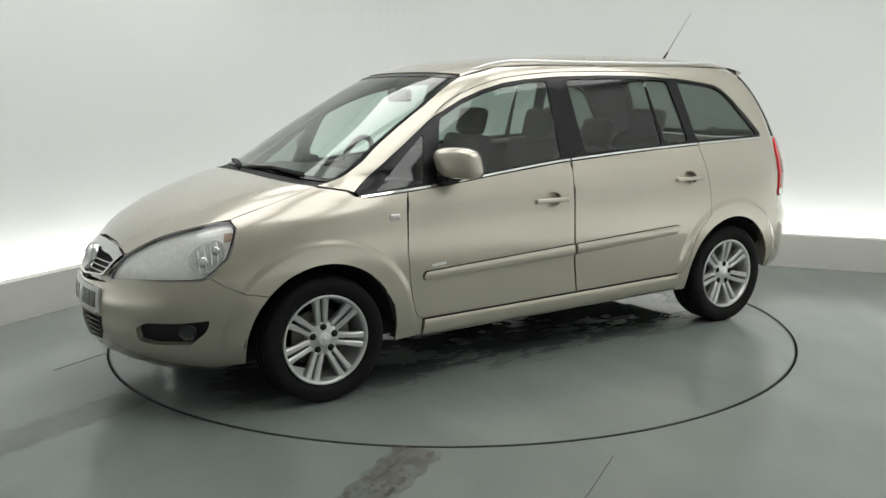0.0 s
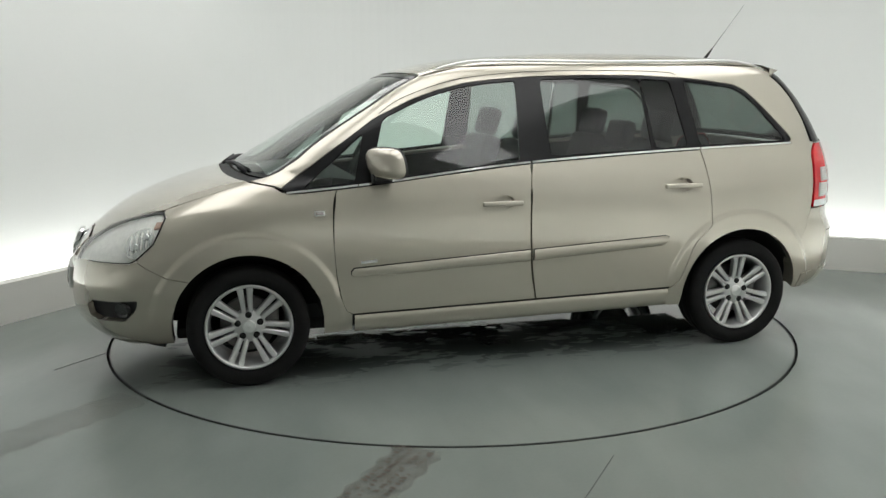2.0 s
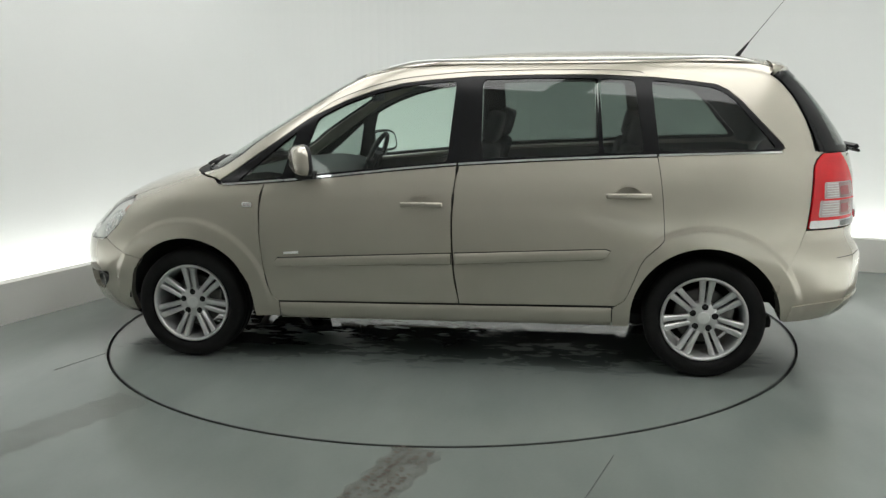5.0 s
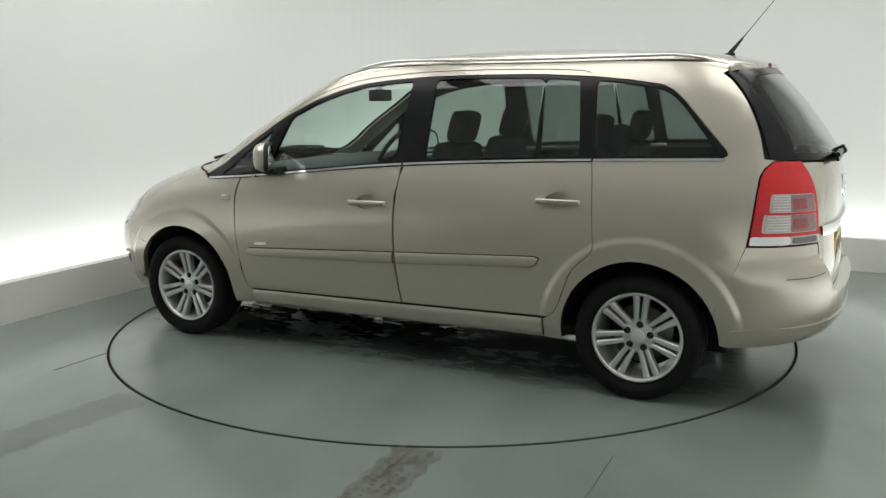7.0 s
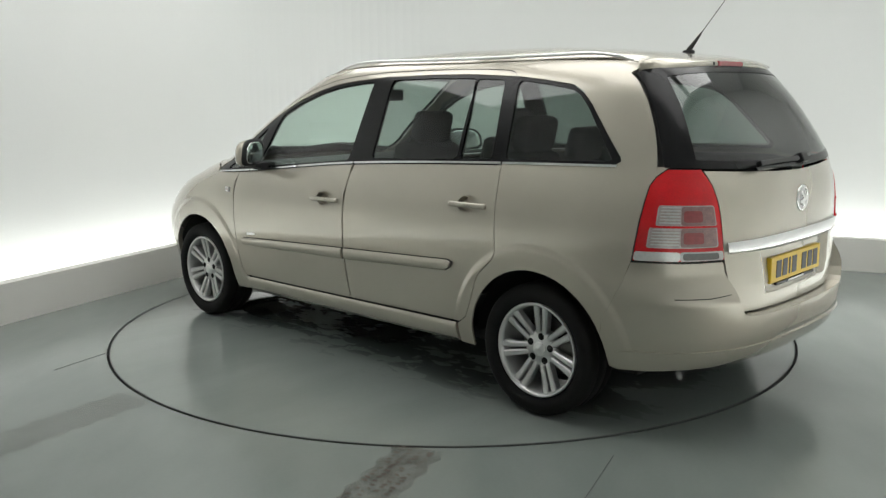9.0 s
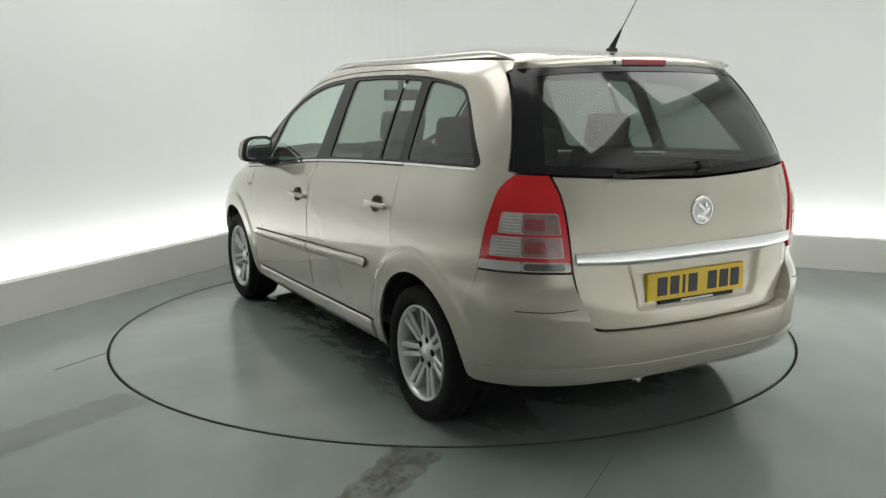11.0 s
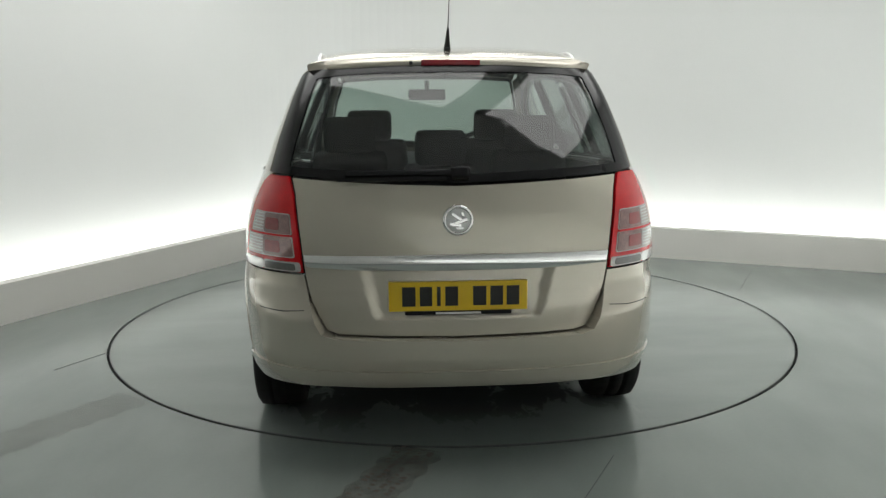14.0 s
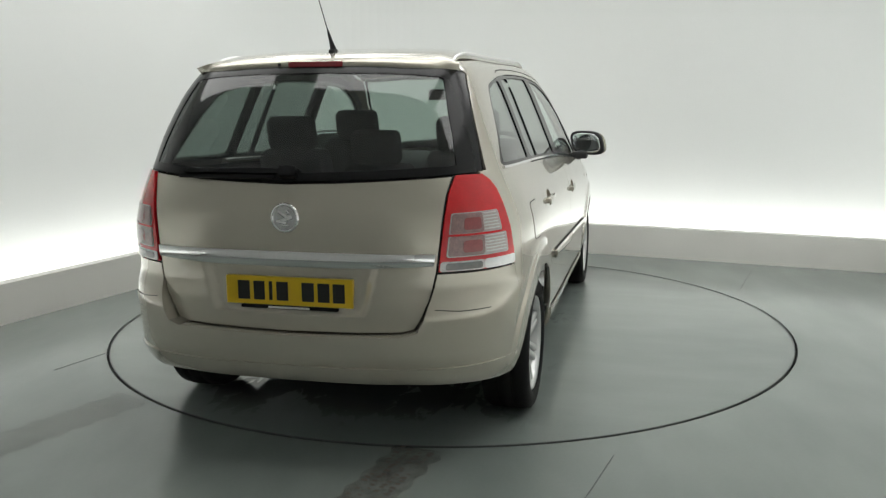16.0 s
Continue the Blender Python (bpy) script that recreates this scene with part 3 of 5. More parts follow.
def flank(pts, step=0.02):
    """An outline on the flank: ('x', x, z), ('f', y, z), ('r', y, z) or plain (x, z), unrolled."""
    full = [p if len(p) == 3 else ("x", p[0], p[1]) for p in pts]
    out = []
    for a, b in zip(full, full[1:] + full[:1]):
        ua, ub = girth(*a), girth(*b)
        if a[0] == b[0] == "x":
            n = max(1, int(math.hypot(a[1] - b[1], a[2] - b[2]) / step))
            out += [(girth("x", a[1] + (b[1] - a[1]) * i / n, a[2] + (b[2] - a[2]) * i / n), a[2] + (b[2] - a[2]) * i / n) for i in range(n)]
        elif a[0] == b[0]:
            n = max(1, int(math.hypot(a[1] - b[1], a[2] - b[2]) / step))
            out += [(girth(a[0], a[1] + (b[1] - a[1]) * i / n, a[2] + (b[2] - a[2]) * i / n), a[2] + (b[2] - a[2]) * i / n) for i in range(n)]
        else:
            n = max(1, int(math.hypot(ua - ub, a[2] - b[2]) / step))
            out += [(ua + (ub - ua) * i / n, a[2] + (b[2] - a[2]) * i / n) for i in range(n)]
    return out


def arc(cx, a0, a1, n=24, r=ARCH):
    return [(cx + r * math.cos(radians(a0 + (a1 - a0) * i / n)), WHEEL_Z + r * math.sin(radians(a0 + (a1 - a0) * i / n))) for i in range(n + 1)]


# ---------------------------------------------------------------- the car
BELT = [(1.150, 0.945), (0.81, 0.972), (-0.12, 1.060), (-1.105, 1.106), (-1.672, 1.1215)]          # lower edge of the side windows
CROWN = [(-1.702, 1.138), (-1.696, 1.156), (-1.505, 1.365), (-1.44, 1.42), (-1.385, 1.447), (-1.24, 1.468), (-1.07, 1.486), (-0.81, 1.500), (-0.52, 1.503), (-0.175, 1.497), (0.055, 1.481),
         (0.202, 1.464), (0.348, 1.430), (0.494, 1.381), (0.660, 1.305), (0.70, 1.283), (1.168, 0.967)]   # upper edge, from the tail forwards
BELT_Z = pchip([(x, z) for x, z in BELT[::-1]])
CROWN_Z = pchip([(x, z) for x, z in CROWN])
def eased(pts, n=26):
    """A smooth seam through points given from top to bottom."""
    f = pchip([(z, x) for x, z in pts[::-1]])
    return [(float(f(z)), float(z)) for z in np.linspace(pts[0][1], pts[-1][1], n)]


DOOR_A = eased([(0.905, 0.9535), (0.917, 0.917), (0.930, 0.80), (0.931, 0.70), (0.925, 0.584), (0.905, 0.44), (0.885, 0.372)], 60) + [(0.872, 0.348), (0.845, 0.332)]   # front edge of the front door
DOOR_B = eased([(-0.114, 1.0505), (-0.097, 0.90), (-0.090, 0.752), (-0.096, 0.548), (-0.125, 0.345)], 90)
DOOR_C = eased([(-1.104, 1.0965), (-1.122, 0.98), (-1.133, 0.86), (-1.143, 0.71)], 36) + [(-1.138, 0.692), (-1.125, 0.675), (-1.055, 0.61), (-1.030, 0.57), (-1.005, 0.50), (-0.975, 0.42), (-0.955, 0.385), (-0.915, 0.357)]
def belt_line(a, b, n=16):
    """Upper edge of a door, just under the bright strip."""
    return [(x, float(BELT_Z(x)) - 0.0095) for x in [a + (b - a) * i / n for i in range(n + 1)]]


ROOF_EDGE = [(float(end_x(0.556, 1.494, True)), 0.556), (0.2, 0.550), (-0.2, 0.548), (-0.7, 0.552), (-1.2, 0.548), (-1.6, 0.540), (-1.675, 0.530)]
SCREEN_EDGE = [(0.682, 1.010), (0.690, 1.05), (0.685, 1.10), (0.612, 1.35), (0.552, 1.492)]      # y, z at the side of the windscreen
SCREEN_FOOT = [(0.68, 1.010), (0.60, 1.017), (0.5, 1.024), (0.38, 1.030), (0.25, 1.035), (0.12, 1.038), (0.0, 1.039)]
GATE_EDGE = [(0.712, 1.125), (0.675, 1.25), (0.620, 1.42), (0.592, 1.493)]       # y, z at the side of the rear window


HOOD_NOSE = [(0.0, 0.738), (0.12, 0.735), (0.24, 0.718), (0.315, 0.700), (0.36, 0.735), (0.43, 0.780), (0.50, 0.812), (0.57, 0.838), (0.625, 0.858)]   # y, z along grille and headlamp


def hood_nose(n=8):
    """The bonnet's front edge with points in between."""
    out = []
    for (y0, z0), (y1, z1) in zip(HOOD_NOSE, HOOD_NOSE[1:]):
        out += [(y0 + (y1 - y0) * i / n, z0 + (z1 - z0) * i / n) for i in range(n)]
    return out + HOOD_NOSE[-1:]


def hood_side():
    """x, y of the bonnet's edge, from the headlamp backwards."""
    return [(float(end_x(0.655, 0.868, True)), 0.655), (1.5, 0.684), (1.38, 0.690), (float(end_x(0.680, 0.993, True)), 0.680)]


def lamp_outline():
    """The headlamp: along the bonnet, rear tip, lower edge, inner tip."""
    tip = hood_side()[0][0]
    return [("f", y, z - 0.001) for y, z in HOOD_NOSE[3:]] + [("x", tip + 0.012, 0.860), ("x", tip + 0.004, 0.838), ("x", 1.78, 0.72), ("x", 1.865, 0.645), ("x", 1.89, 0.632), ("f", 0.50, 0.615), ("f", 0.40, 0.604), ("f", 0.325, 0.590), ("f", 0.312, 0.60)]


def tail_outline():
    return [("x", -1.812, 0.757), ("x", -1.826, 0.87), ("x", -1.842, 1.05), ("x", -1.858, 1.083), ("x", -1.888, 1.112), ("r", 0.622, 1.113), ("r", 0.606, 1.05), ("r", 0.580, 0.80), ("r", 0.575, 0.757)]


def dish_line(hx, hz):
    return [(hx + 0.062 * math.cos(a), hz + 0.004 + 0.037 * math.sin(a)) for a in [2 * math.pi * i / 24 for i in range(24)]]


def rubbing_strip(P):
    """-1 at the lower edge of the side moulding, 1 at the upper."""
    return np.clip((P[:, 2] - np.interp(P[:, 0], [-0.88, -0.107, -0.085, 0.6, 0.848], [0.624, 0.585, 0.584, 0.556, 0.545])) / 0.026, -1, 1)


def sill_round(P):
    """-1 at the lower edge of the sill, 1 at the upper."""
    return np.clip((P[:, 2] - np.interp(P[:, 0], [-0.9, 0.84], [0.305, 0.283])) / 0.048, -1, 1)


def gate_dish(P):
    """How far the tailgate lies inside the bumper's bulge, with the pressed recess round the number plate."""
    y, z = np.abs(P[:, 1]), P[:, 2]

    def soft(a, lo, hi):
        t = np.clip((a - lo) / (hi - lo), 0, 1)
        return t * t * (3 - 2 * t)
    half = np.interp(z, [0.60, 0.79], [0.305, 0.355])
    return np.maximum(0, -TAIL(z) - 2.150) * (z < 0.72) + 0.026 * soft(-(y - half), -0.016, 0.024) * soft(z, 0.592, 0.622) * soft(-z, -0.800, -0.775)


def build_panels(car):
    for flip in (False, True):
        roof_side = [("x", x, float(top_z(x, y))) for x, y in ROOF_EDGE]
        # wing
        edge = [("x", x, float(top_z(x, y))) for x, y in hood_side()]
        wing = [*[("x", *p) for p in DOOR_A[::-1]], ("x", 1.10, 0.940), ("x", 1.165, 0.948), ("x", 1.20, 0.972), *edge[::-1],
                ("x", edge[0][1] + 0.004, 0.863), ("x", edge[0][1] - 0.003, 0.836), ("x", 1.772, 0.717), ("x", 1.858, 0.638), ("x", 1.80, 0.60), ("x", 1.72, 0.56),
                *[("x", *p) for p in arc(WHEEL_X, 42, 180)], ("x", 0.985, 0.235), ("x", 0.845, 0.245)]
        part("front_wing", skin(flank(wing), "g", mirror=flip, step=0.022, gap=0.0015, lips=True), PAINT, car)
        # side frame: pillars, roof rail and rear quarter in one pressing
        frame_line = [("x", 1.206, 0.978), ("f", 0.683, 0.995), *[("f", y + 0.004, z) for y, z in SCREEN_EDGE], *roof_side,
                      *[("r", y + 0.003, z) for y, z in GATE_EDGE[::-1]],
                      ("x", -1.893, 1.120), ("x", -1.855, 1.086), ("x", -1.838, 1.05), ("x", -1.822, 0.87), ("x", -1.808, 0.757), ("x", -1.775, 0.66), ("x", -1.70, 0.50),
                      *[("x", *p) for p in arc(-WHEEL_X, 158, 0)], ("x", -0.985, 0.245), ("x", -0.90, 0.25), ("x", -0.90, 0.345),
                      *[("x", *p) for p in DOOR_C[::-1]], *[("x", x, z) for x, z in BELT[3:]], *[("x", x, z) for x, z in CROWN]]
        part("side_frame", skin(flank(frame_line), "g", mirror=flip, step=0.024, gap=0.0014, lips=True), PAINT, car)
        # doors
        door = tagged(part("front_door", skin(flank([*DOOR_A, *DOOR_B[::-1], *belt_line(-0.10, 0.89)[1:-1]]), "g", mirror=flip, depth=0.036, step=0.026, lips=True, holes=[flank(dish_line(0.065, 0.858))]), PAINT, car), "champagne metallic front door with a side moulding")
        rear = tagged(part("rear_door", skin(flank([*DOOR_B, *DOOR_C[::-1], *belt_line(-1.09, -0.13)[1:-1]]), "g", mirror=flip, depth=0.036, step=0.026, lips=True, holes=[flank(dish_line(-0.965, 0.912))]), PAINT, car), "champagne metallic rear door with a side moulding")
        part("sill", skin(flank([(0.838, 0.3295), (-0.125, 0.3415), (-0.898, 0.352), (-0.898, 0.254), (0.838, 0.236)]), "g", lift=0.010, depth=0.03, mirror=flip, step=0.012, crown=sill_round), PAINT, car)
        # side mouldings and their ends
        for holder, line in ((door, [(0.848, 0.553), (0.835, 0.568), (0.6, 0.580), (-0.085, 0.612), (-0.085, 0.556), (0.6, 0.532), (0.835, 0.527), (0.848, 0.537)]),
                             (rear, [(-0.107, 0.613), (-0.86, 0.648), (-0.882, 0.640), (-0.868, 0.612), (-0.84, 0.597), (-0.107, 0.557)])):
            part("moulding", skin(flank(line), "g", lift=0.016, depth=0.018, mirror=flip, step=0.010, gap=0, crown=rubbing_strip), PAINT, holder)
            part("moulding_gap", skin(flank(inset(line, -0.0035)), "g", lift=0.001, depth=0, mirror=flip, step=0.03, gap=0), SHADOW, holder)
        # handles in their dished recesses
        for holder, hx, hz in ((door, 0.065, 0.858), (rear, -0.965, 0.912)):
            s = -1 if flip else 1
            yy = float(side_y(hx, hz))
            bm = joined(box(-0.112, 0.108, -0.012, 0.013, -0.013, 0.013, 0.010, 3))
            for v in bm.verts:
                v.co.y -= 0.9 * v.co.x ** 2
            grip = part("handle", moved(bm, Matrix.Translation((hx, s * (yy + 0.018), hz)) @ Matrix.Diagonal((1, s, 1, 1))), PAINT, holder, smooth=True)
            part("handle_recess", skin(flank(inset(dish_line(hx, hz), -0.006)), "g", lift=-0.034, depth=0, mirror=flip, step=0.02, gap=0), PAINT, holder)
        # window bands
        band = [*BELT[:1], *BELT[1:], *CROWN]
        panes = {
            "quarterlight": [(1.06, 0.968), (0.815, 0.990), (0.752, 1.222)],
            "front_window": [(0.735, 0.998), (-0.055, 1.072), (-0.085, 1.475), (0.055, 1.464), (0.202, 1.446), (0.348, 1.412), (0.494, 1.362), (0.640, 1.292)],
            "rear_window": [(-0.235, 1.090), (-0.815, 1.113), (-0.795, 1.482), (-0.52, 1.487), (-0.225, 1.481)],
            "rear_door_light": [(-0.845, 1.114), (-1.035, 1.122), (-0.985, 1.472), (-0.825, 1.481)],
            "quarter_window": [(-1.115, 1.125), (-1.665, 1.140), (-1.490, 1.350), (-1.43, 1.405), (-1.375, 1.431), (-1.24, 1.452), (-1.075, 1.470)],
        }
        flat = {k: rounded(v, 0.025) for k, v in panes.items()}
        part("window_surround", skin(flank(band), "g", lift=-0.003, depth=0.02, holes=[flank(list(v)) for v in flat.values()], mirror=flip, gap=0.002), BLACK, car, "gloss black window surround")
        for k, v in flat.items():
            part(k, skin(flank(inset(v, -0.006)), "g", lift=-0.008, depth=0, mirror=flip, gap=0, step=0.05), GLASS_CLEAR if k == "front_window" else GLASS_DARK, car)
        for lo, hi in ((1.145, 0.80), (0.795, -0.108), (-0.118, -1.1), (-1.11, -1.69)):
            xs = np.linspace(lo, hi, 14)
            line = [(x, float(BELT_Z(x)) + 0.003) for x in xs] + [(x, float(BELT_Z(x)) - 0.0065) for x in xs[::-1]]
            part("belt_trim", skin(flank(line), "g", lift=0.005, depth=0.008, mirror=flip, gap=0, step=0.05), CHROME, car, "bright chrome strip under the side windows")
        # shut line of the door frames above the windows
        xs = np.linspace(0.66, -1.0, 30)
        up = [(x, float(CROWN_Z(x)) + 0.026 * min(1, (0.70 - x) / 0.12)) for x in xs] + [(-1.03, float(CROWN_Z(-1.03)) + 0.020), (-1.048, float(CROWN_Z(-1.05)) + 0.004)]
        dn = [(x, z - 0.0035) for x, z in up[:-1]] + [(-1.052, up[-1][1])]
        part("shut_line", skin(flank(up + dn[::-1]), "g", lift=0.0008, depth=0, mirror=flip, gap=0, step=0.05), SHADOW, car)
        # roof rail
        s = -1 if flip else 1
        pts = []
        for i in range(31):
            x = 0.34 - 1.95 * i / 30
            y = 0.545 - 0.02 * ((x + 0.7) / 1.0) ** 2
            t = min(i, 30 - i) / 3.0
            pts.append((x, s * y, float(top_z(x, y)) + 0.020 * min(1, t) ** 0.6 - 0.004))
        part("roof_rail", tube(pts, [0.006 + 0.0022 * min(1, min(i, 30 - i) / 5) for i in range(31)], 10), SILVER, car, "slim silver roof rail")
    # centre panels
    hs = hood_side()
    bonnet = [(float(end_x(y, z, True)), y) for y, z in hood_nose()] + [*hs, *[(float(end_x(y, z - 0.017, True)), y) for y, z in SCREEN_FOOT[1:]]]
    bonnet = bonnet + [(x, -y) for x, y in bonnet[-2:0:-1]]
    part("bonnet", skin(bonnet, "t", step=0.03, gap=0.001), PAINT, car)
    roof = [*[(float(end_x(y, z + 0.0035, True)), y) for y, z in ((0.0, 1.524), (0.15, 1.5235), (0.3, 1.520), (0.42, 1.514), (0.53, 1.506))], *ROOF_EDGE, (-1.695, 0.3), (-1.70, 0.0)]
    roof = roof + [(x, -y) for x, y in roof[-2:0:-1]]
    part("roof", skin(roof, "t", step=0.04), PAINT, car)
    # windscreen and its black border
    edge = [*SCREEN_EDGE, (0.53, 1.506), (0.3, 1.520), (0.0, 1.524)]
    screen = edge + [(-y, z) for y, z in edge[-2::-1]] + [(-y, z) for y, z in SCREEN_FOOT[1:]] + [(y, z) for y, z in SCREEN_FOOT[-2:0:-1]]
    inner = inset(screen, 0.016)
    part("windscreen_border", skin(screen, "f", lift=-0.002, depth=0.01, holes=[inner], step=0.03), BLACK, car)
    part("windscreen", skin(inset(screen, 0.012), "f", lift=-0.004, depth=0, gap=0, step=0.05), GLASS_CLEAR, car, "pale green tinted windscreen")
    # cowl under the windscreen
    cowl = [(float(end_x(y, z - 0.016, True)), y) for y, z in SCREEN_FOOT[::-1]] + [(float(end_x(y, z - 0.001, True)), y) for y, z in SCREEN_FOOT]
    cowl = cowl + [(x, -y) for x, y in cowl[-2:0:-1]]
    part("cowl", skin(cowl, "t", lift=-0.006, step=0.03, gap=0), PLASTIC, car)
    # tailgate
    ge = GATE_EDGE
    low = [(0.708, 1.118), (0.45, 1.106), (0.2, 1.096), (0.0, 1.090)]
    glassy = low[::-1] + [(y, z) for y, z in ge[1:]] + [(0.565, 1.508), (0.45, 1.519), (0.25, 1.527), (0, 1.529)]
    glassy = glassy + [(-y, z) for y, z in glassy[-2:0:-1]]
    gate = tagged(new("tailgate"), "closed champagne tailgate with a large dark rear window")
    gate.parent = car
    hole = [(y * 0.935, z) for y, z in inset(glassy, 0.034)]
    part("window_border", skin(glassy, "r", lift=0.002, holes=[hole], step=0.03), BLACK, gate)
    part("rear_window", skin(inset(glassy, 0.030), "r", lift=0.0, depth=0, gap=0, step=0.05), GLASS_DARK, gate)
    outer = [(0.0, 1.083), (0.2, 1.089), (0.45, 1.101), (0.6165, 1.1095), (0.6025, 1.05), (0.5765, 0.80), (0.5715, 0.757), (0.5525, 0.66), (0.5305, 0.572), (0.508, 0.5375), (0.46, 0.5255), (0.0, 0.518)]
    outer = outer + [(-y, z) for y, z in outer[-2:0:-1]]
    part("tailgate_panel", skin(outer, "r", step=0.014, depth=0.02, dish=gate_dish), PAINT, gate)
    bm = bmesh.new()
    rows = []
    for i in range(31):
        y = -0.57 + 1.14 * i / 30.0
        e = abs(y / 0.57)
        z0 = 1.562 - 0.020 * (y / 0.585) ** 2 - 0.022 * e ** 8
        k, ends = 1 - e ** 4, 0.085 * e ** 6
        rows.append([bm.verts.new(v) for v in ((-1.660, y, z0 + 0.016), (-1.715, y, z0 + 0.006), (-1.765 - 0.012 * k + ends, y, z0 - 0.014), (-1.773 - 0.012 * k + ends, y, z0 - 0.026),
                                               (-1.772 - 0.012 * k + ends, y, z0 - 0.040), (-1.745 + ends, y, z0 - 0.046), (-1.66, y, z0 - 0.03))])
    for a, b in zip(rows, rows[1:]):
        for j in range(6):
            bm.faces.new((a[j], a[j + 1], b[j + 1], b[j]))
    bm.faces.new(rows[0][::-1])
    bm.faces.new(rows[-1])
    bmesh.ops.recalc_face_normals(bm, faces=bm.faces)
    part("spoiler", bm, PAINT, gate, smooth=True)
    part("brake_light", box(-1.790, -1.75, -0.117, 0.117, 1.5235, 1.5465, 0.005), DARKRED, gate, "high-level red brake light")
    part("washer_jet", box(-1.788, -1.76, 0.150, 0.164, 1.526, 1.542, 0.004), PLASTIC, gate)
    # chrome bar over the plate
    bar = [(0.0, 0.832), (0.3, 0.831), (0.568, 0.828), (0.561, 0.782), (0.3, 0.772), (0.0, 0.770)]
    bar = bar + [(-y, z) for y, z in bar[-2:0:-1]]
    part("chrome_bar", skin(bar, "r", lift=0.016, depth=0.016, gap=0.001, step=0.010, crown=lambda P: np.clip((P[:, 2] - 0.806) / 0.032, -1, 1)), CHROME, gate, "wide chrome bar above the number plate")
    # plate and its plain bars, flat in the recess
    plate = part("number_plate", box(-2.137, -2.112, -0.26, 0.26, 0.615, 0.726, 0.004), YELLOW, gate, "yellow rear number plate with plain dark bars")
    for y, w in ((0.185, 0.050), (0.121, 0.046), (0.073, 0.014), (0.025, 0.048), (-0.080, 0.050), (-0.144, 0.048), (-0.205, 0.048)):
        part("plate_bar", box(-2.1390, -2.136, y - w / 2, y + w / 2, 0.634, 0.708, 0.001, 1), INK, plate)
    part("plate_holder", box(-2.138, -2.112, -0.20, 0.20, 0.600, 0.6135, 0.003), BLACK, gate)
    part("holder_label", box(-2.1395, -2.137, -0.085, 0.085, 0.603, 0.6105), WHITEPLATE, gate)
    # round emblem, a plain ring and disc
    ex = float(end_x(0, 0.96, False))
    put = Matrix.Translation((ex, 0.0, 0.957)) @ Matrix.Rotation(radians(90), 4, "Z")
    me = lathe([(0.044, 0.002), (0.046, 0.007), (0.050, 0.009), (0.056, 0.006), (0.058, 0.0)], 40)
    me.transform(put)
    emblem = part("emblem", me, CHROME, gate, "round chrome emblem as a plain ring")
    me = lathe([(0.0, 0.004), (0.025, 0.004), (0.046, 0.002)], 40)
    me.transform(put)
    part("emblem_disc", me, ALLOY, emblem)
    for dy, dz, ly, lz, tilt in ((0.004, 0.012, 0.024, 0.007, 35), (-0.010, -0.004, 0.026, 0.008, -20), (0.010, -0.016, 0.022, 0.007, 10), (-0.006, -0.028, 0.016, 0.005, 0), (-0.016, 0.022, 0.010, 0.006, 60)):
        bm = box(-0.005, 0.004, -ly, ly, -lz, lz, 0.0035)
        part("emblem_bar", moved(bm, Matrix.Translation((ex - 0.006, dy, 0.957 + dz)) @ Matrix.Rotation(radians(tilt), 4, "X")), CHROME, emblem)
    # rear wiper
    bm = joined(box(-0.012, 0.012, -0.03, 0.42, -0.010, 0.012, 0.006), box(0.0, 0.012, 0.05, 0.45, -0.025, -0.01, 0.003), box(-0.02, 0.03, -0.035, 0.035, -0.022, 0.022, 0.01))
    wx = float(end_x(0, 1.125, False))
    part("rear_wiper", moved(bm, Matrix.Translation((wx - 0.022, -0.01, 1.128)) @ pose(0, 0, 0, 0, 28, 0)), BLACK, gate, smooth=False)
    # bumpers
    rb = [("r", 0.0, 0.515), ("r", 0.46, 0.522), ("r", 0.512, 0.535), ("r", 0.535, 0.575), ("r", 0.556, 0.66), ("r", 0.575, 0.750), ("x", -1.806, 0.750), ("x", -1.773, 0.66), ("x", -1.698, 0.50),
          *[("x", *p) for p in arc(-WHEEL_X, 158, 180, 6)], ("x", -1.735, 0.29), ("x", -1.85, 0.295), ("x", -2.0, 0.31), ("r", 0.45, 0.325), ("r", 0.0, 0.325)]
    lip = [("r", 0.0, 0.398), ("r", 0.45, 0.398), ("x", -2.0, 0.392), ("x", -1.85, 0.385), ("x", -1.76, 0.375), ("x", -1.745, 0.296), ("x", -1.85, 0.300), ("x", -2.0, 0.315), ("r", 0.45, 0.330), ("r", 0.0, 0.330)]
    part("bumper_lip", skin(flank(lip), "g", far=True, lift=0.007, depth=0.01, step=0.03, gap=0), PAINT, car)
    part("rear_bumper", skin(flank(rb), "g", far=True, depth=0.075, step=0.026, gap=0.0012, lips=True), PAINT, car)
    # flat dark strip on the bumper, painting the shade of a crease
    for flip in (False, True):
        z0 = 0.612
        line = [(girth("x", -1.97, z0), z0), (girth("r", 0.66, z0), z0 + 0.002), (girth("r", 0.575, z0), z0 + 0.012), (girth("r", 0.575, z0), z0 + 0.009), (girth("r", 0.66, z0), z0 - 0.002), (girth("x", -1.97, z0), z0 - 0.004)]
        part("bumper_crease", skin(line, "g", lift=0.0008, depth=0, mirror=flip, gap=0, step=0.04), SHADOW, car)
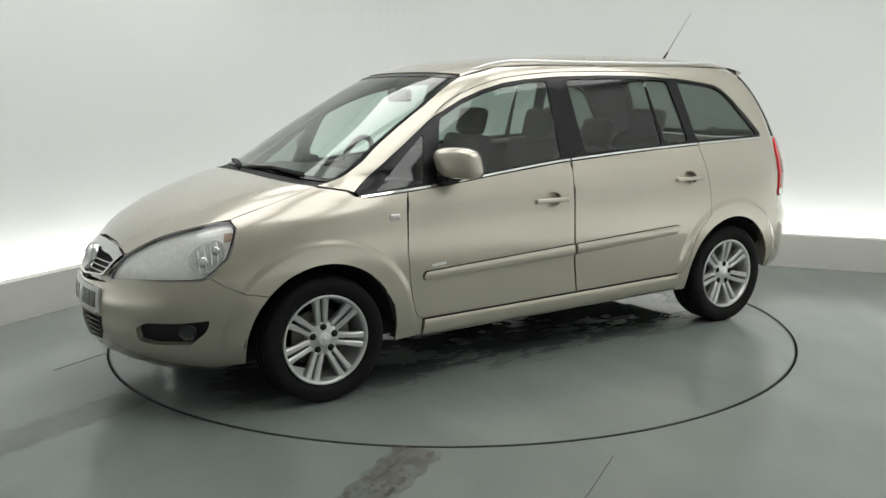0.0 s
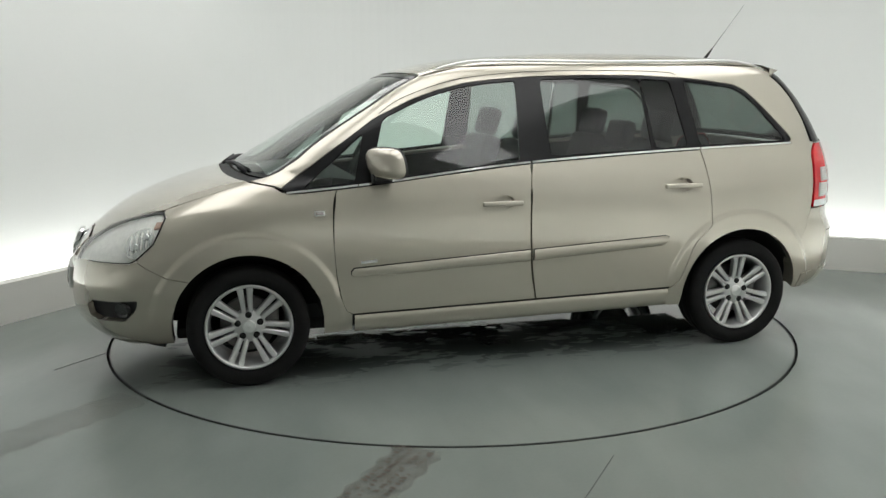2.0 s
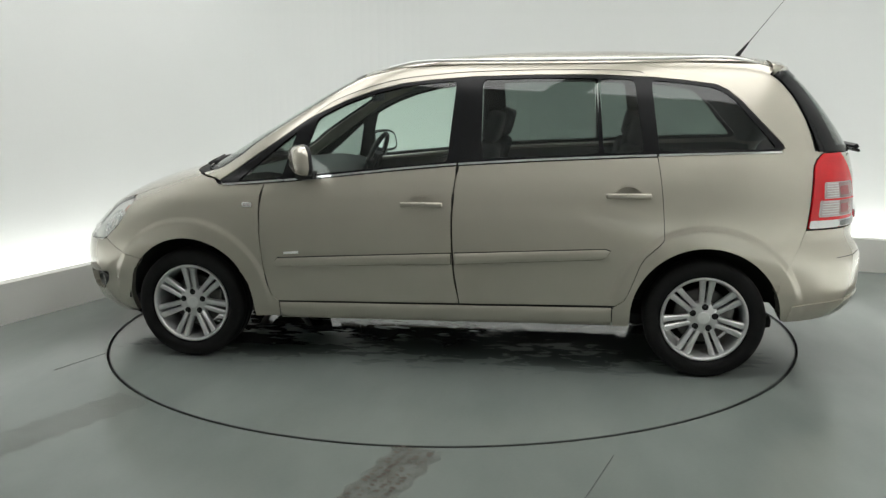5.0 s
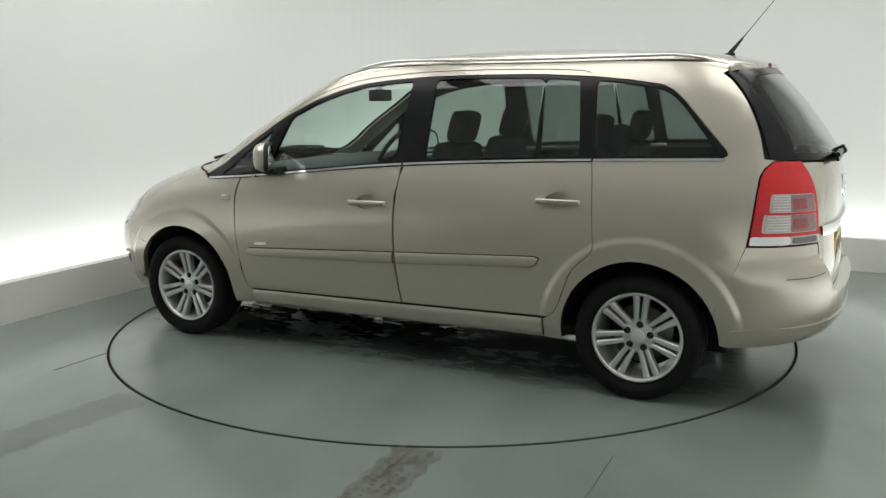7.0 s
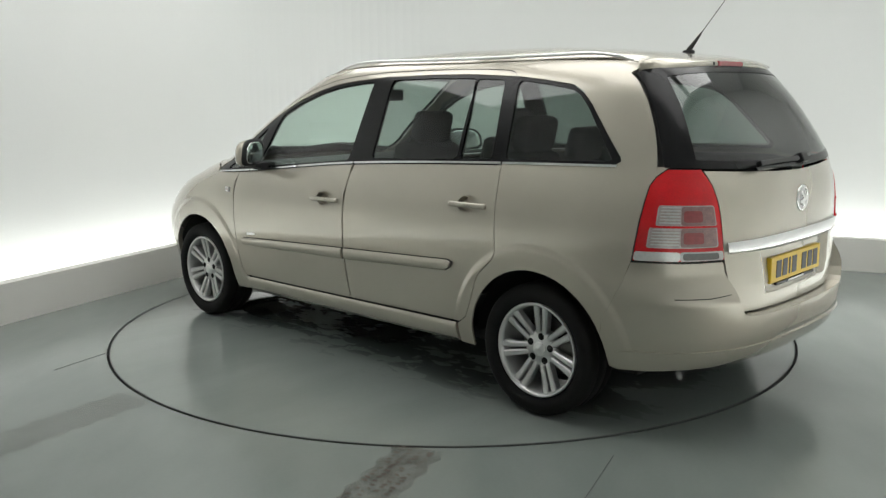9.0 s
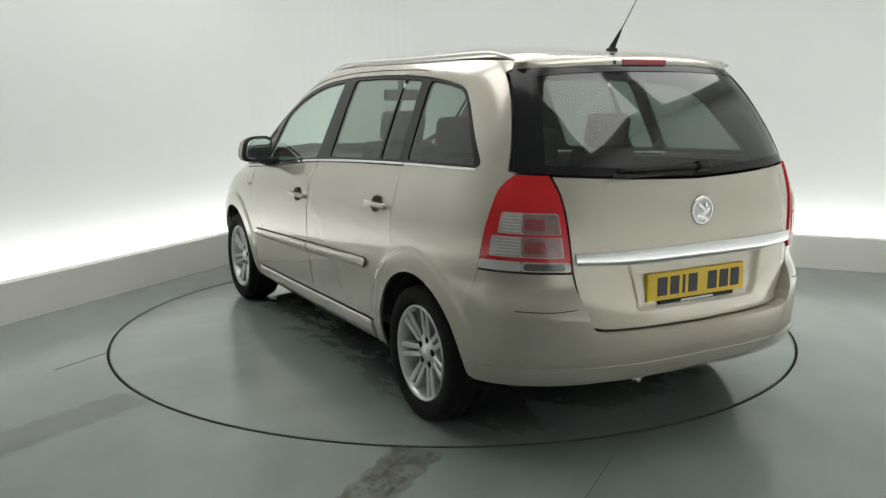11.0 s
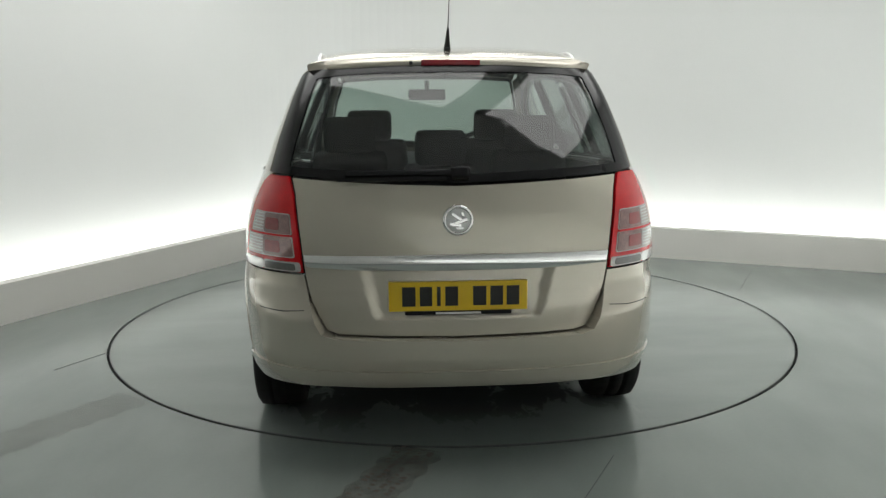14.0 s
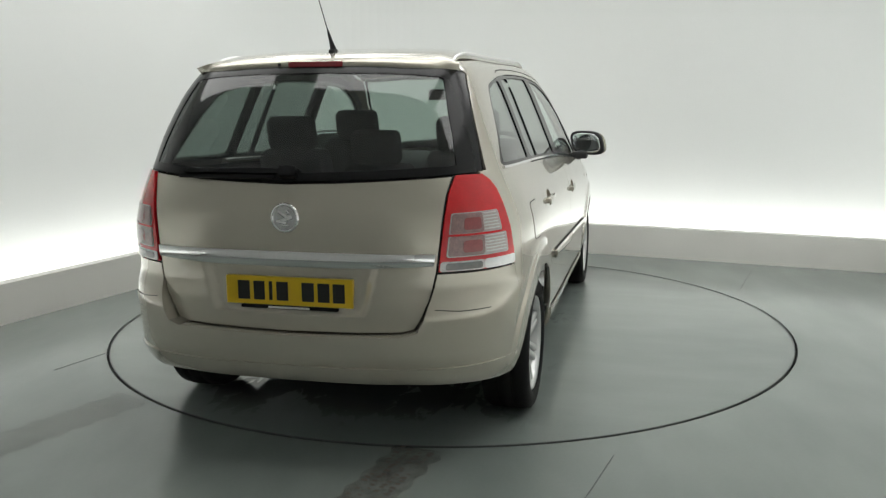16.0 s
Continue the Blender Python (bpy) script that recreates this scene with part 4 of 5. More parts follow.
    fb = [("f", 0.0, 0.555), ("f", 0.10, 0.56), ("f", 0.28, 0.575), ("f", 0.33, 0.595), ("f", 0.42, 0.610), ("f", 0.50, 0.616), ("x", 1.895, 0.626), ("x", 1.858, 0.638), ("x", 1.80, 0.60), ("x", 1.72, 0.56),
          *[("x", *p) for p in arc(WHEEL_X, 42, -12, 12)], ("x", 1.76, 0.215), ("x", 1.95, 0.19), ("f", 0.45, 0.175), ("f", 0.0, 0.175)]
    fog = rounded(flank([("f", 0.56, 0.425), ("x", 1.96, 0.435), ("x", 1.865, 0.448), ("x", 1.885, 0.385), ("x", 1.93, 0.335), ("f", 0.56, 0.325), ("f", 0.50, 0.335), ("f", 0.50, 0.395)], 0.06), 0.012, 3)
    low_grille = flank([("f", 0.003, 0.41), ("f", 0.26, 0.41), ("f", 0.25, 0.34), ("f", 0.20, 0.29), ("f", 0.003, 0.275)])
    bumper = part("front_bumper", skin(flank(fb), "g", far=True, depth=0.03, holes=[fog, low_grille], step=0.026, gap=0.0012, lips=True), PAINT, car)
    for flip in (False, True):
        part("fog_recess", skin(inset(fog, -0.01), "g", lift=-0.035, depth=0, mirror=flip, gap=0), PLASTIC, bumper)
        me = lathe([(0.0, 0.004), (0.026, 0.0), (0.034, 0.004), (0.038, 0.012), (0.038, -0.03)], 28)
        s = -1 if flip else 1
        at = from_girth(np.array([girth("x", 1.95, 0.385)]), np.array([0.385]))
        way = normals(at)[0]
        at = at[0] - way * 0.02
        me.transform(Matrix.Diagonal((1, s, 1, 1)) @ Matrix.Translation(at) @ Vector(way).to_track_quat("Y", "Z").to_matrix().to_4x4())
        part("fog_lamp", me, SMOKED, bumper)
    part("lower_grille", skin(inset(low_grille, -0.01), "g", lift=-0.03, depth=0, far=True, gap=0), PLASTIC, bumper)
    for z in (0.30, 0.325, 0.35, 0.375, 0.40):
        hw = 0.20 + (z - 0.29) * 0.5
        ys = np.linspace(-hw, hw, 15)
        part("grille_slat", tube([(float(end_x(y, z, True)) - 0.014, y, z) for y in ys], 0.006, 8), BLACK, bumper)
    # upper grille with its chrome surround
    grille = [("f", 0.0, 0.728), ("f", 0.20, 0.718), ("f", 0.300, 0.695), ("f", 0.285, 0.64), ("f", 0.25, 0.60), ("f", 0.0, 0.575)]
    g2 = [("f", 0.0, 0.690), ("f", 0.20, 0.682), ("f", 0.275, 0.668), ("f", 0.262, 0.63), ("f", 0.23, 0.605), ("f", 0.0, 0.585)]
    gr = part("grille_frame", skin(flank(grille), "g", lift=0.006, depth=0.02, far=True, holes=[flank([(k, max(a, 0.004), z) for k, a, z in g2])], gap=0), CHROME, car, "chrome grille surround with a centre bar")
    part("grille_mesh", skin(flank(g2), "g", lift=-0.02, depth=0, far=True, gap=0), PLASTIC, gr)
    for z in (0.608, 0.630, 0.652):
        ys = np.linspace(-0.25, 0.25, 15)
        part("grille_slat", tube([(float(end_x(y, z, True)) - 0.010, y, z) for y in ys], 0.0035, 8), SILVER, gr)
    part("nose_panel", skin(flank([("f", 0.0, 0.565), ("f", 0.27, 0.575), ("f", 0.33, 0.585), ("f", 0.33, 0.705), ("f", 0.2, 0.735), ("f", 0.0, 0.745)]), "g", far=True, lift=-0.032, depth=0.0, gap=0), PAINT, car)
    ex = float(end_x(0, 0.66, True))
    me = lathe([(0.0, 0.004), (0.045, 0.004), (0.049, 0.012), (0.058, 0.014), (0.066, 0.008), (0.068, -0.01)], 40)
    me.transform(Matrix.Translation((ex + 0.012, 0.0, 0.655)) @ Matrix.Rotation(radians(-25), 4, "Y") @ Matrix.Rotation(radians(-90), 4, "Z"))
    part("emblem", me, CHROME, gr, "round chrome emblem as a plain disc")
    plate = part("number_plate", skin([(-0.26, 0.43), (0.26, 0.43), (0.26, 0.54), (-0.26, 0.54)], "f", lift=0.012, depth=0.012, gap=0), WHITEPLATE, bumper, "white front number plate with plain dark bars")
    for y, w in ((-0.19, 0.05), (-0.125, 0.05), (-0.072, 0.018), (-0.025, 0.05), (0.085, 0.05), (0.145, 0.05), (0.205, 0.05)):
        part("plate_bar", skin([(y - w / 2, 0.45), (y + w / 2, 0.45), (y + w / 2, 0.52), (y - w / 2, 0.52)], "f", lift=0.0145, depth=0.002, gap=0), INK, plate)
    part("chin_lip", skin(flank([("f", 0.0, 0.19), ("f", 0.45, 0.19), ("x", 1.95, 0.205), ("x", 1.76, 0.23), ("x", 1.76, 0.15), ("x", 1.95, 0.13), ("f", 0.45, 0.12), ("f", 0.0, 0.12)]), "g", lift=-0.02, far=True, depth=0.02, gap=0), PLASTIC, car)


def build_lamps(car):
    for flip in (False, True):
        s = -1 if flip else 1
        line = flank(lamp_outline())
        lamp = part("headlight", skin(inset(line, -0.016), "g", lift=-0.020, depth=0, mirror=flip, gap=0), HOUSING, car, "clear headlight with round reflectors")
        lens = part("lens", skin(line, "g", lift=0.002, depth=0.0, mirror=flip, gap=0.001), GLASS_LENS, lamp)
        lens.visible_shadow = False
        part("lamp_gasket", skin(inset(line, -0.0015), "g", lift=-0.006, depth=0.02, mirror=flip, gap=0, holes=[inset(line, 0.0015)]), BLACK, lamp)
        # fluted reflector with its bulbs
        bowl = rounded([(1.895, 0.650), (1.925, 0.695), (1.900, 0.750), (1.845, 0.785), (1.790, 0.800), (1.775, 0.765), (1.800, 0.705), (1.845, 0.655)], 0.03)
        part("reflector", skin(flank(list(bowl)), "g", lift=-0.013, depth=0.006, mirror=flip, gap=0, step=0.02), BOWL, lamp)
        for k in range(9):
            x0 = 1.798 + 0.0125 * k
            z0, z1 = 0.712 - 0.0055 * k, 0.790 - 0.0055 * k
            part("flute", skin(flank([(x0, z0), (x0 + 0.0055, z0), (x0 - 0.006, z1), (x0 - 0.0115, z1)]), "g", lift=-0.008, depth=0.006, mirror=flip, gap=0, step=0.03), HOUSING if k % 2 else CHROME, lamp)
        for x, z, r in ((1.872, 0.705, 0.026), (1.815, 0.752, 0.022)):
            at = from_girth(np.array([girth("x", x, z)]), np.array([z]))
            way = normals(at)[0]
            me = lathe([(0.0, 0.004), (r * 0.6, 0.003), (r, -0.002), (r + 0.002, -0.012)], 20)
            me.transform(Matrix.Diagonal((1, s, 1, 1)) @ Matrix.Translation(at[0] - way * 0.008) @ Vector(way).to_track_quat("Y", "Z").to_matrix().to_4x4())
            part("bulb", me, CHROME, lamp)
        part("indicator", skin(flank([("x", 1.775, 0.79), ("x", 1.735, 0.80), ("x", 1.72, 0.825), ("x", 1.76, 0.822)]), "g", lift=-0.012, depth=0.01, mirror=flip, gap=0, step=0.02), AMBER, lamp)
        # rear lamp cluster
        line = flank(tail_outline())
        cluster = part("tail_light", skin(line, "g", lift=0.008, depth=0.02, mirror=flip), RED, car, "red rear lamp cluster with clear panes")
        part("lamp_gasket", skin(inset(line, -0.002), "g", lift=-0.004, depth=0.01, mirror=flip, gap=0), BLACK, cluster)

        def cell(z0, z1, f0, f1):
            out = []
            for z, f in ((z0, f0), (z0, f1), (z1, f1), (z1, f0)):
                a = girth("x", float(np.interp(z, [0.757, 0.87, 1.05], [-1.812, -1.826, -1.842])), z)
                b = girth("r", float(np.interp(z, [0.757, 0.80, 1.05], [0.575, 0.58, 0.61])), z)
                out.append((a + (b - a) * f, z))
            return rounded(out, 0.012)
        def pane(name, z0, z1, f0, f1, lift, stuff, thick=0.005):
            return part(name, skin(cell(z0, z1, f0, f1), "g", lift=lift, depth=thick, mirror=flip, gap=0, step=0.02), stuff, cluster)
        for name, z0, z1, f0 in (("reversing_light", 0.900, 0.972, 0.22), ("indicator", 0.816, 0.889, 0.15)):
            pane("cell_rim", z0 - 0.004, z1 + 0.004, f0 - 0.02, 0.935, 0.0100, LAMPCLEAR)
            pane(name, z0, z1, f0, 0.50, 0.0118, FROST)
            pane("lamp_cell", z0, z1, 0.50, 0.92, 0.0118, SMOKE)
            pane("lamp_bulb", z0 + 0.012, z1 - 0.016, 0.53, 0.76, 0.0130, PINK)
            for k in range(6):
                z = z0 + 0.008 + (z1 - z0 - 0.014) * k / 5
                pane("lens_rib", z, z + 0.0042, f0 + 0.02, 0.49, 0.0132, CLEAR, 0.003)
        pane("lens_ridge", 0.8905, 0.8985, 0.14, 0.935, 0.0140, RED)
        pane("reflector_strip", 0.760, 0.797, 0.01, 0.50, 0.0110, CLEAR)
        pane("fog_light", 0.760, 0.797, 0.50, 0.985, 0.0110, LAMPCLEAR)
        pane("lamp_cell", 0.765, 0.791, 0.53, 0.93, 0.0125, GREYLENS)


def build_wheel():
    """A tyre on a seven twin-spoke alloy, axis along y, outer face towards +y."""
    wheel = new("wheel")
    R = WHEEL_Z
    me = lathe([(0.205, 0.055), (0.222, 0.078), (0.245, 0.088), (0.275, 0.086), (0.292, 0.076), (R - 0.003, 0.062), (R, 0.045), (R, 0.030), (R - 0.007, 0.028), (R - 0.007, 0.022), (R, 0.02), (R, -0.02),
                (R - 0.007, -0.022), (R - 0.007, -0.028), (R, -0.03), (R - 0.003, -0.062), (0.285, -0.082), (0.24, -0.09), (0.205, -0.06)], 72)
    part("tyre", me, RUBBER, wheel, "black road tyre")
    me = lathe([(0.190, 0.040), (0.194, 0.064), (0.200, 0.074), (0.209, 0.080), (0.214, 0.074), (0.209, 0.056), (0.198, 0.03), (0.186, 0.0), (0.186, -0.08), (0.205, -0.085), (0.205, -0.09), (0.180, -0.085), (0.180, 0.0)], 72, True)
    rim = part("rim", me, ALLOY, wheel, "silver twin-spoke alloy rim")
    for k in range(7):
        for sgn in (-1, 1):
            bm = bmesh.new()
            prev = None
            for r, off, w, y0, y1 in ((0.050, 0.0150, 0.0125, 0.018, 0.046), (0.080, 0.0165, 0.0120, 0.022, 0.052), (0.12, 0.0185, 0.0128, 0.026, 0.058), (0.165, 0.0215, 0.0145, 0.032, 0.063), (0.188, 0.0235, 0.0160, 0.036, 0.066), (0.201, 0.0250, 0.0185, 0.040, 0.069)):
                ring = [bm.verts.new((sgn * off + dx, y, r)) for dx, y in ((-w, y0), (-w, y1 - 0.005), (-w * 0.55, y1), (w * 0.55, y1), (w, y1 - 0.005), (w, y0))]
                if prev:
                    for a in range(6):
                        bm.faces.new((prev[a], prev[(a + 1) % 6], ring[(a + 1) % 6], ring[a]))
                prev = ring
            bmesh.ops.recalc_face_normals(bm, faces=bm.faces)
            part("spoke", moved(bm, Matrix.Rotation(2 * math.pi * (k + 0.08) / 7, 4, "Y")), ALLOY, rim)
    me = lathe([(0.0, 0.052), (0.036, 0.052), (0.042, 0.049), (0.072, 0.049), (0.080, 0.044), (0.083, 0.030), (0.083, 0.010)], 48)
    part("hub", me, ALLOY, rim)
    part("centre_cap", lathe([(0.0, 0.058), (0.006, 0.0585), (0.010, 0.056), (0.024, 0.0575), (0.031, 0.0565), (0.034, 0.050)], 32), SILVER, rim)
    for k in range(5):
        a = 2 * math.pi * k / 5 + 0.3
        me = lathe([(0.0, 0.0525), (0.008, 0.0525), (0.0095, 0.0498), (0.0165, 0.0496), (0.0165, 0.04)], 14)
        me.transform(Matrix.Translation((0.057 * math.cos(a), 0, 0.057 * math.sin(a))))
        part("wheel_nut", me, SHADOW, rim)
    part("brake_disc", lathe([(0.05, 0.0), (0.135, 0.0), (0.138, -0.004), (0.138, -0.022), (0.05, -0.022)], 48), STEEL, wheel)
    part("brake_caliper", box(-0.15, -0.07, -0.05, 0.018, -0.06, 0.07, 0.012), STEEL, wheel)
    for ob in [wheel, *wheel.children_recursive]:
        if ob.data:
            ob.data.transform(Matrix.Diagonal((1, 1.2, 1, 1)))
    return wheel


def build_wheels(car):
    first = build_wheel()
    first.parent = car
    tw = 0.750
    first.matrix_basis = pose(WHEEL_X, tw, WHEEL_Z)
    copy_thing(first, pose(-WHEEL_X, tw, WHEEL_Z, 0, -8, 0))
    copy_thing(first, pose(WHEEL_X, -tw, WHEEL_Z, 0, 0, 180))
    copy_thing(first, pose(-WHEEL_X, -tw, WHEEL_Z, 0, 30, 180))
    for x in (WHEEL_X, -WHEEL_X):
        for s in (1, -1):
            verts, faces = [], []
            n = 28
            for i in range(n + 1):
                a = radians(2 + 176 * i / n)
                for y in (0.48, 0.80):
                    verts.append((x + 0.374 * math.cos(a), s * y, WHEEL_Z + 0.374 * math.sin(a)))
                verts.append((x, s * 0.48, WHEEL_Z))
            for i in range(n):
                faces += [(3 * i, 3 * i + 1, 3 * i + 4, 3 * i + 3), (3 * i + 2, 3 * i, 3 * i + 3, 3 * i + 5)]
            part("arch_liner", mesh_of(verts, faces, True), SHADOW, car)


def seat(name, car, x, y, width, rest, tall=0.62):
    ob = new(name)
    ob.parent = car
    w = width / 2
    part("cushion", moved(box(-0.26, 0.26, -w, w, -0.08, 0.08, 0.05, 3), Matrix.Translation((x + 0.1, y, 0.52)) @ pose(0, 0, 0, 0, -6, 0)), CLOTH, ob, smooth=True)
    bm = box(-0.06, 0.06, -w, w, 0, tall, 0.045, 3)
    for v in bm.verts:
        v.co.y *= 1 - 0.18 * (v.co.z / tall) ** 2
    part("backrest", moved(bm, Matrix.Translation((x - 0.18, y, 0.55)) @ pose(0, 0, 0, 0, -rest, 0)), CLOTH, ob, smooth=True)
    top = Matrix.Translation((x - 0.18, y, 0.55)) @ pose(0, 0, 0, 0, -rest, 0)
    part("headrest", moved(box(-0.045, 0.045, -0.125, 0.125, tall + 0.005, tall + 0.175, 0.04, 3), top), CLOTH, ob, smooth=True)
    for s in (-0.06, 0.06):
        part("headrest_post", moved(box(-0.006, 0.006, s - 0.006, s + 0.006, tall - 0.03, tall + 0.05), top), CHROME, ob)


def build_cabin(car):
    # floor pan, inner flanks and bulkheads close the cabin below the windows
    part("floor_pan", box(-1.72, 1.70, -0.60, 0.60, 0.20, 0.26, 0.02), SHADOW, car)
    for s in (True, False):
        low = flank([(1.60, 0.70), (1.2, 0.93), (0.81, 0.955), (-0.12, 1.04), (-1.1, 1.088), (-1.70, 1.10), (-1.80, 1.08), (-1.76, 0.70), (-0.9, 0.68), (-0.9, 0.27), (0.85, 0.27), (0.9, 0.70)])
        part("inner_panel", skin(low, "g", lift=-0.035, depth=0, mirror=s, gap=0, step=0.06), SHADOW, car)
        rail = flank([("x", x, z + 0.004) for x, z in CROWN[:-1]] + [("x", 0.62, 1.36), ("x", 0.3, 1.49), ("x", 0, 1.53), ("x", -1.0, 1.55), ("x", -1.6, 1.53), ("r", 0.56, 1.50), ("r", 0.585, 1.42), ("r", 0.635, 1.25), ("r", 0.665, 1.12), ("x", -1.80, 1.10), ("x", -1.72, 1.11)])
        part("inner_rail", skin(rail, "g", lift=-0.03, depth=0, mirror=s, gap=0, step=0.06), SHADED_LINER, car)
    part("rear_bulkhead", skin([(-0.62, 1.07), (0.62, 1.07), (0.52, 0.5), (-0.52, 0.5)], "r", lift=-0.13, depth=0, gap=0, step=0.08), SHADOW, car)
    roof = [(0.36, 0.0), (0.34, 0.5), (-0.2, 0.54), (-1.2, 0.54), (-1.66, 0.50), (-1.68, 0)]
    roof = roof + [(x, -y) for x, y in roof[-2:0:-1]]
    part("headliner", skin(roof, "t", lift=-0.035, depth=0, gap=0, step=0.08), SHADED_LINER, car)
    part("engine_cover", box(1.15, 1.80, -0.45, 0.45, 0.25, 0.62, 0.05), SHADOW, car)
    # dashboard
    bm = bmesh.new()
    rows = []
    for y in np.linspace(-0.72, 0.72, 13):
        k = 1 - 0.25 * abs(y / 0.72) ** 3
        rows.append([bm.verts.new(v) for v in ((1.20 * (0.94 + 0.06 * k), y, 0.985), (0.92, y, 1.005), (0.76, y, 0.985), (0.70, y, 0.93), (0.72, y, 0.75), (0.85, y, 0.55), (1.2, y, 0.5))])
    for a, b in zip(rows, rows[1:]):
        for j in range(6):
            bm.faces.new((a[j], b[j], b[j + 1], a[j + 1]))
    bmesh.ops.recalc_face_normals(bm, faces=bm.faces)
    part("dashboard", bm, DASH, car, smooth=True)
    # steering wheel on the right-hand side
    pts = [(0, 0.185 * math.cos(a), 0.185 * math.sin(a)) for a in [2 * math.pi * i / 40 for i in range(41)]]
    me = tube(pts, 0.016, 8)
    m = Matrix.Translation((0.60, -0.36, 0.985)) @ pose(0, 0, 0, 0, -25, 0)
    me.transform(m)
    wheel = part("steering_wheel", me, PLASTIC, car)
    part("wheel_hub", moved(joined(box(-0.03, 0.02, -0.07, 0.07, -0.06, 0.06, 0.02), box(-0.012, 0.008, -0.175, 0.175, -0.02, 0.02, 0.006), box(-0.012, 0.008, -0.02, 0.02, -0.175, 0.0, 0.006)), m), PLASTIC, wheel)
    part("interior_mirror", joined(moved(box(-0.015, 0.015, -0.12, 0.12, -0.035, 0.035, 0.014, 3), Matrix.Translation((0.48, 0, 1.40))), box(0.47, 0.50, -0.015, 0.015, 1.42, 1.49, 0.004)), PLASTIC, car, smooth=True)
    for s in (0.36, -0.36):
        seat("front_seat", car, 0.12, s, 0.50, 16)
    for s in (0.44, 0.0, -0.44):
        seat("middle_seat", car, -0.68, s, 0.43, 14, 0.60 if s else 0.53)
    # the third row lies folded under the load floor
    part("load_floor", box(-1.86, -0.98, -0.56, 0.56, 0.62, 0.66, 0.02), CLOTH, car, "dark carpeted load floor")


def build_mirrors(car):
    def k(a, n):
        return math.copysign(abs(a) ** n, a)
    for s in (1, -1):
        bm = bmesh.new()
        bmesh.ops.create_uvsphere(bm, u_segments=28, v_segments=18, radius=1)
        for v in bm.verts:
            x, y, z = v.co
            v.co = Vector((0.066 * k(x, 0.75) if x > 0 else 0.016 * k(x, 0.4), 0.124 * k(y, 0.62), 0.076 * k(z, 0.62)))
            v.co.y += 0.02 * v.co.z / 0.08 * -1
        house = part("door_mirror", moved(bm, Matrix.Translation((0.665, s * 0.908, 1.083)) @ Matrix.Diagonal((1, s, 1, 1)) @ pose(0, 0, 0, 0, 0, 30)), PAINT, car, "champagne door mirror on a black foot", smooth=True)
        at = Matrix.Translation((0.662, s * 0.906, 1.083)) @ Matrix.Diagonal((1, s, 1, 1)) @ pose(0, 0, 0, 0, 0, 30)
        for what, sx, sy, sz, back, stuff in (("mirror_rim", 0.020, 0.1255, 0.0775, -0.004, PLASTIC), ("mirror_glass", 0.006, 0.106, 0.062, -0.019, MIRROR)):
            bm = bmesh.new()
            bmesh.ops.create_uvsphere(bm, u_segments=28, v_segments=18, radius=1)
            for v in bm.verts:
                x, y, z = v.co
                v.co = Vector((sx * k(x, 0.5) + back, sy * k(y, 0.62) - 0.02 * sz * k(z, 0.62) / 0.08, sz * k(z, 0.62)))
            part(what, moved(bm, at), stuff, house, smooth=True)
        part("mirror_foot", joined(moved(box(-0.05, 0.05, -0.07, 0.03, -0.02, 0.025, 0.012), Matrix.Translation((0.68, s * 0.835, 1.000))), moved(box(-0.04, 0.045, -0.05, 0.05, -0.010, 0.014, 0.008), Matrix.Translation((0.675, s * 0.845, 1.005)))), PLASTIC, house)


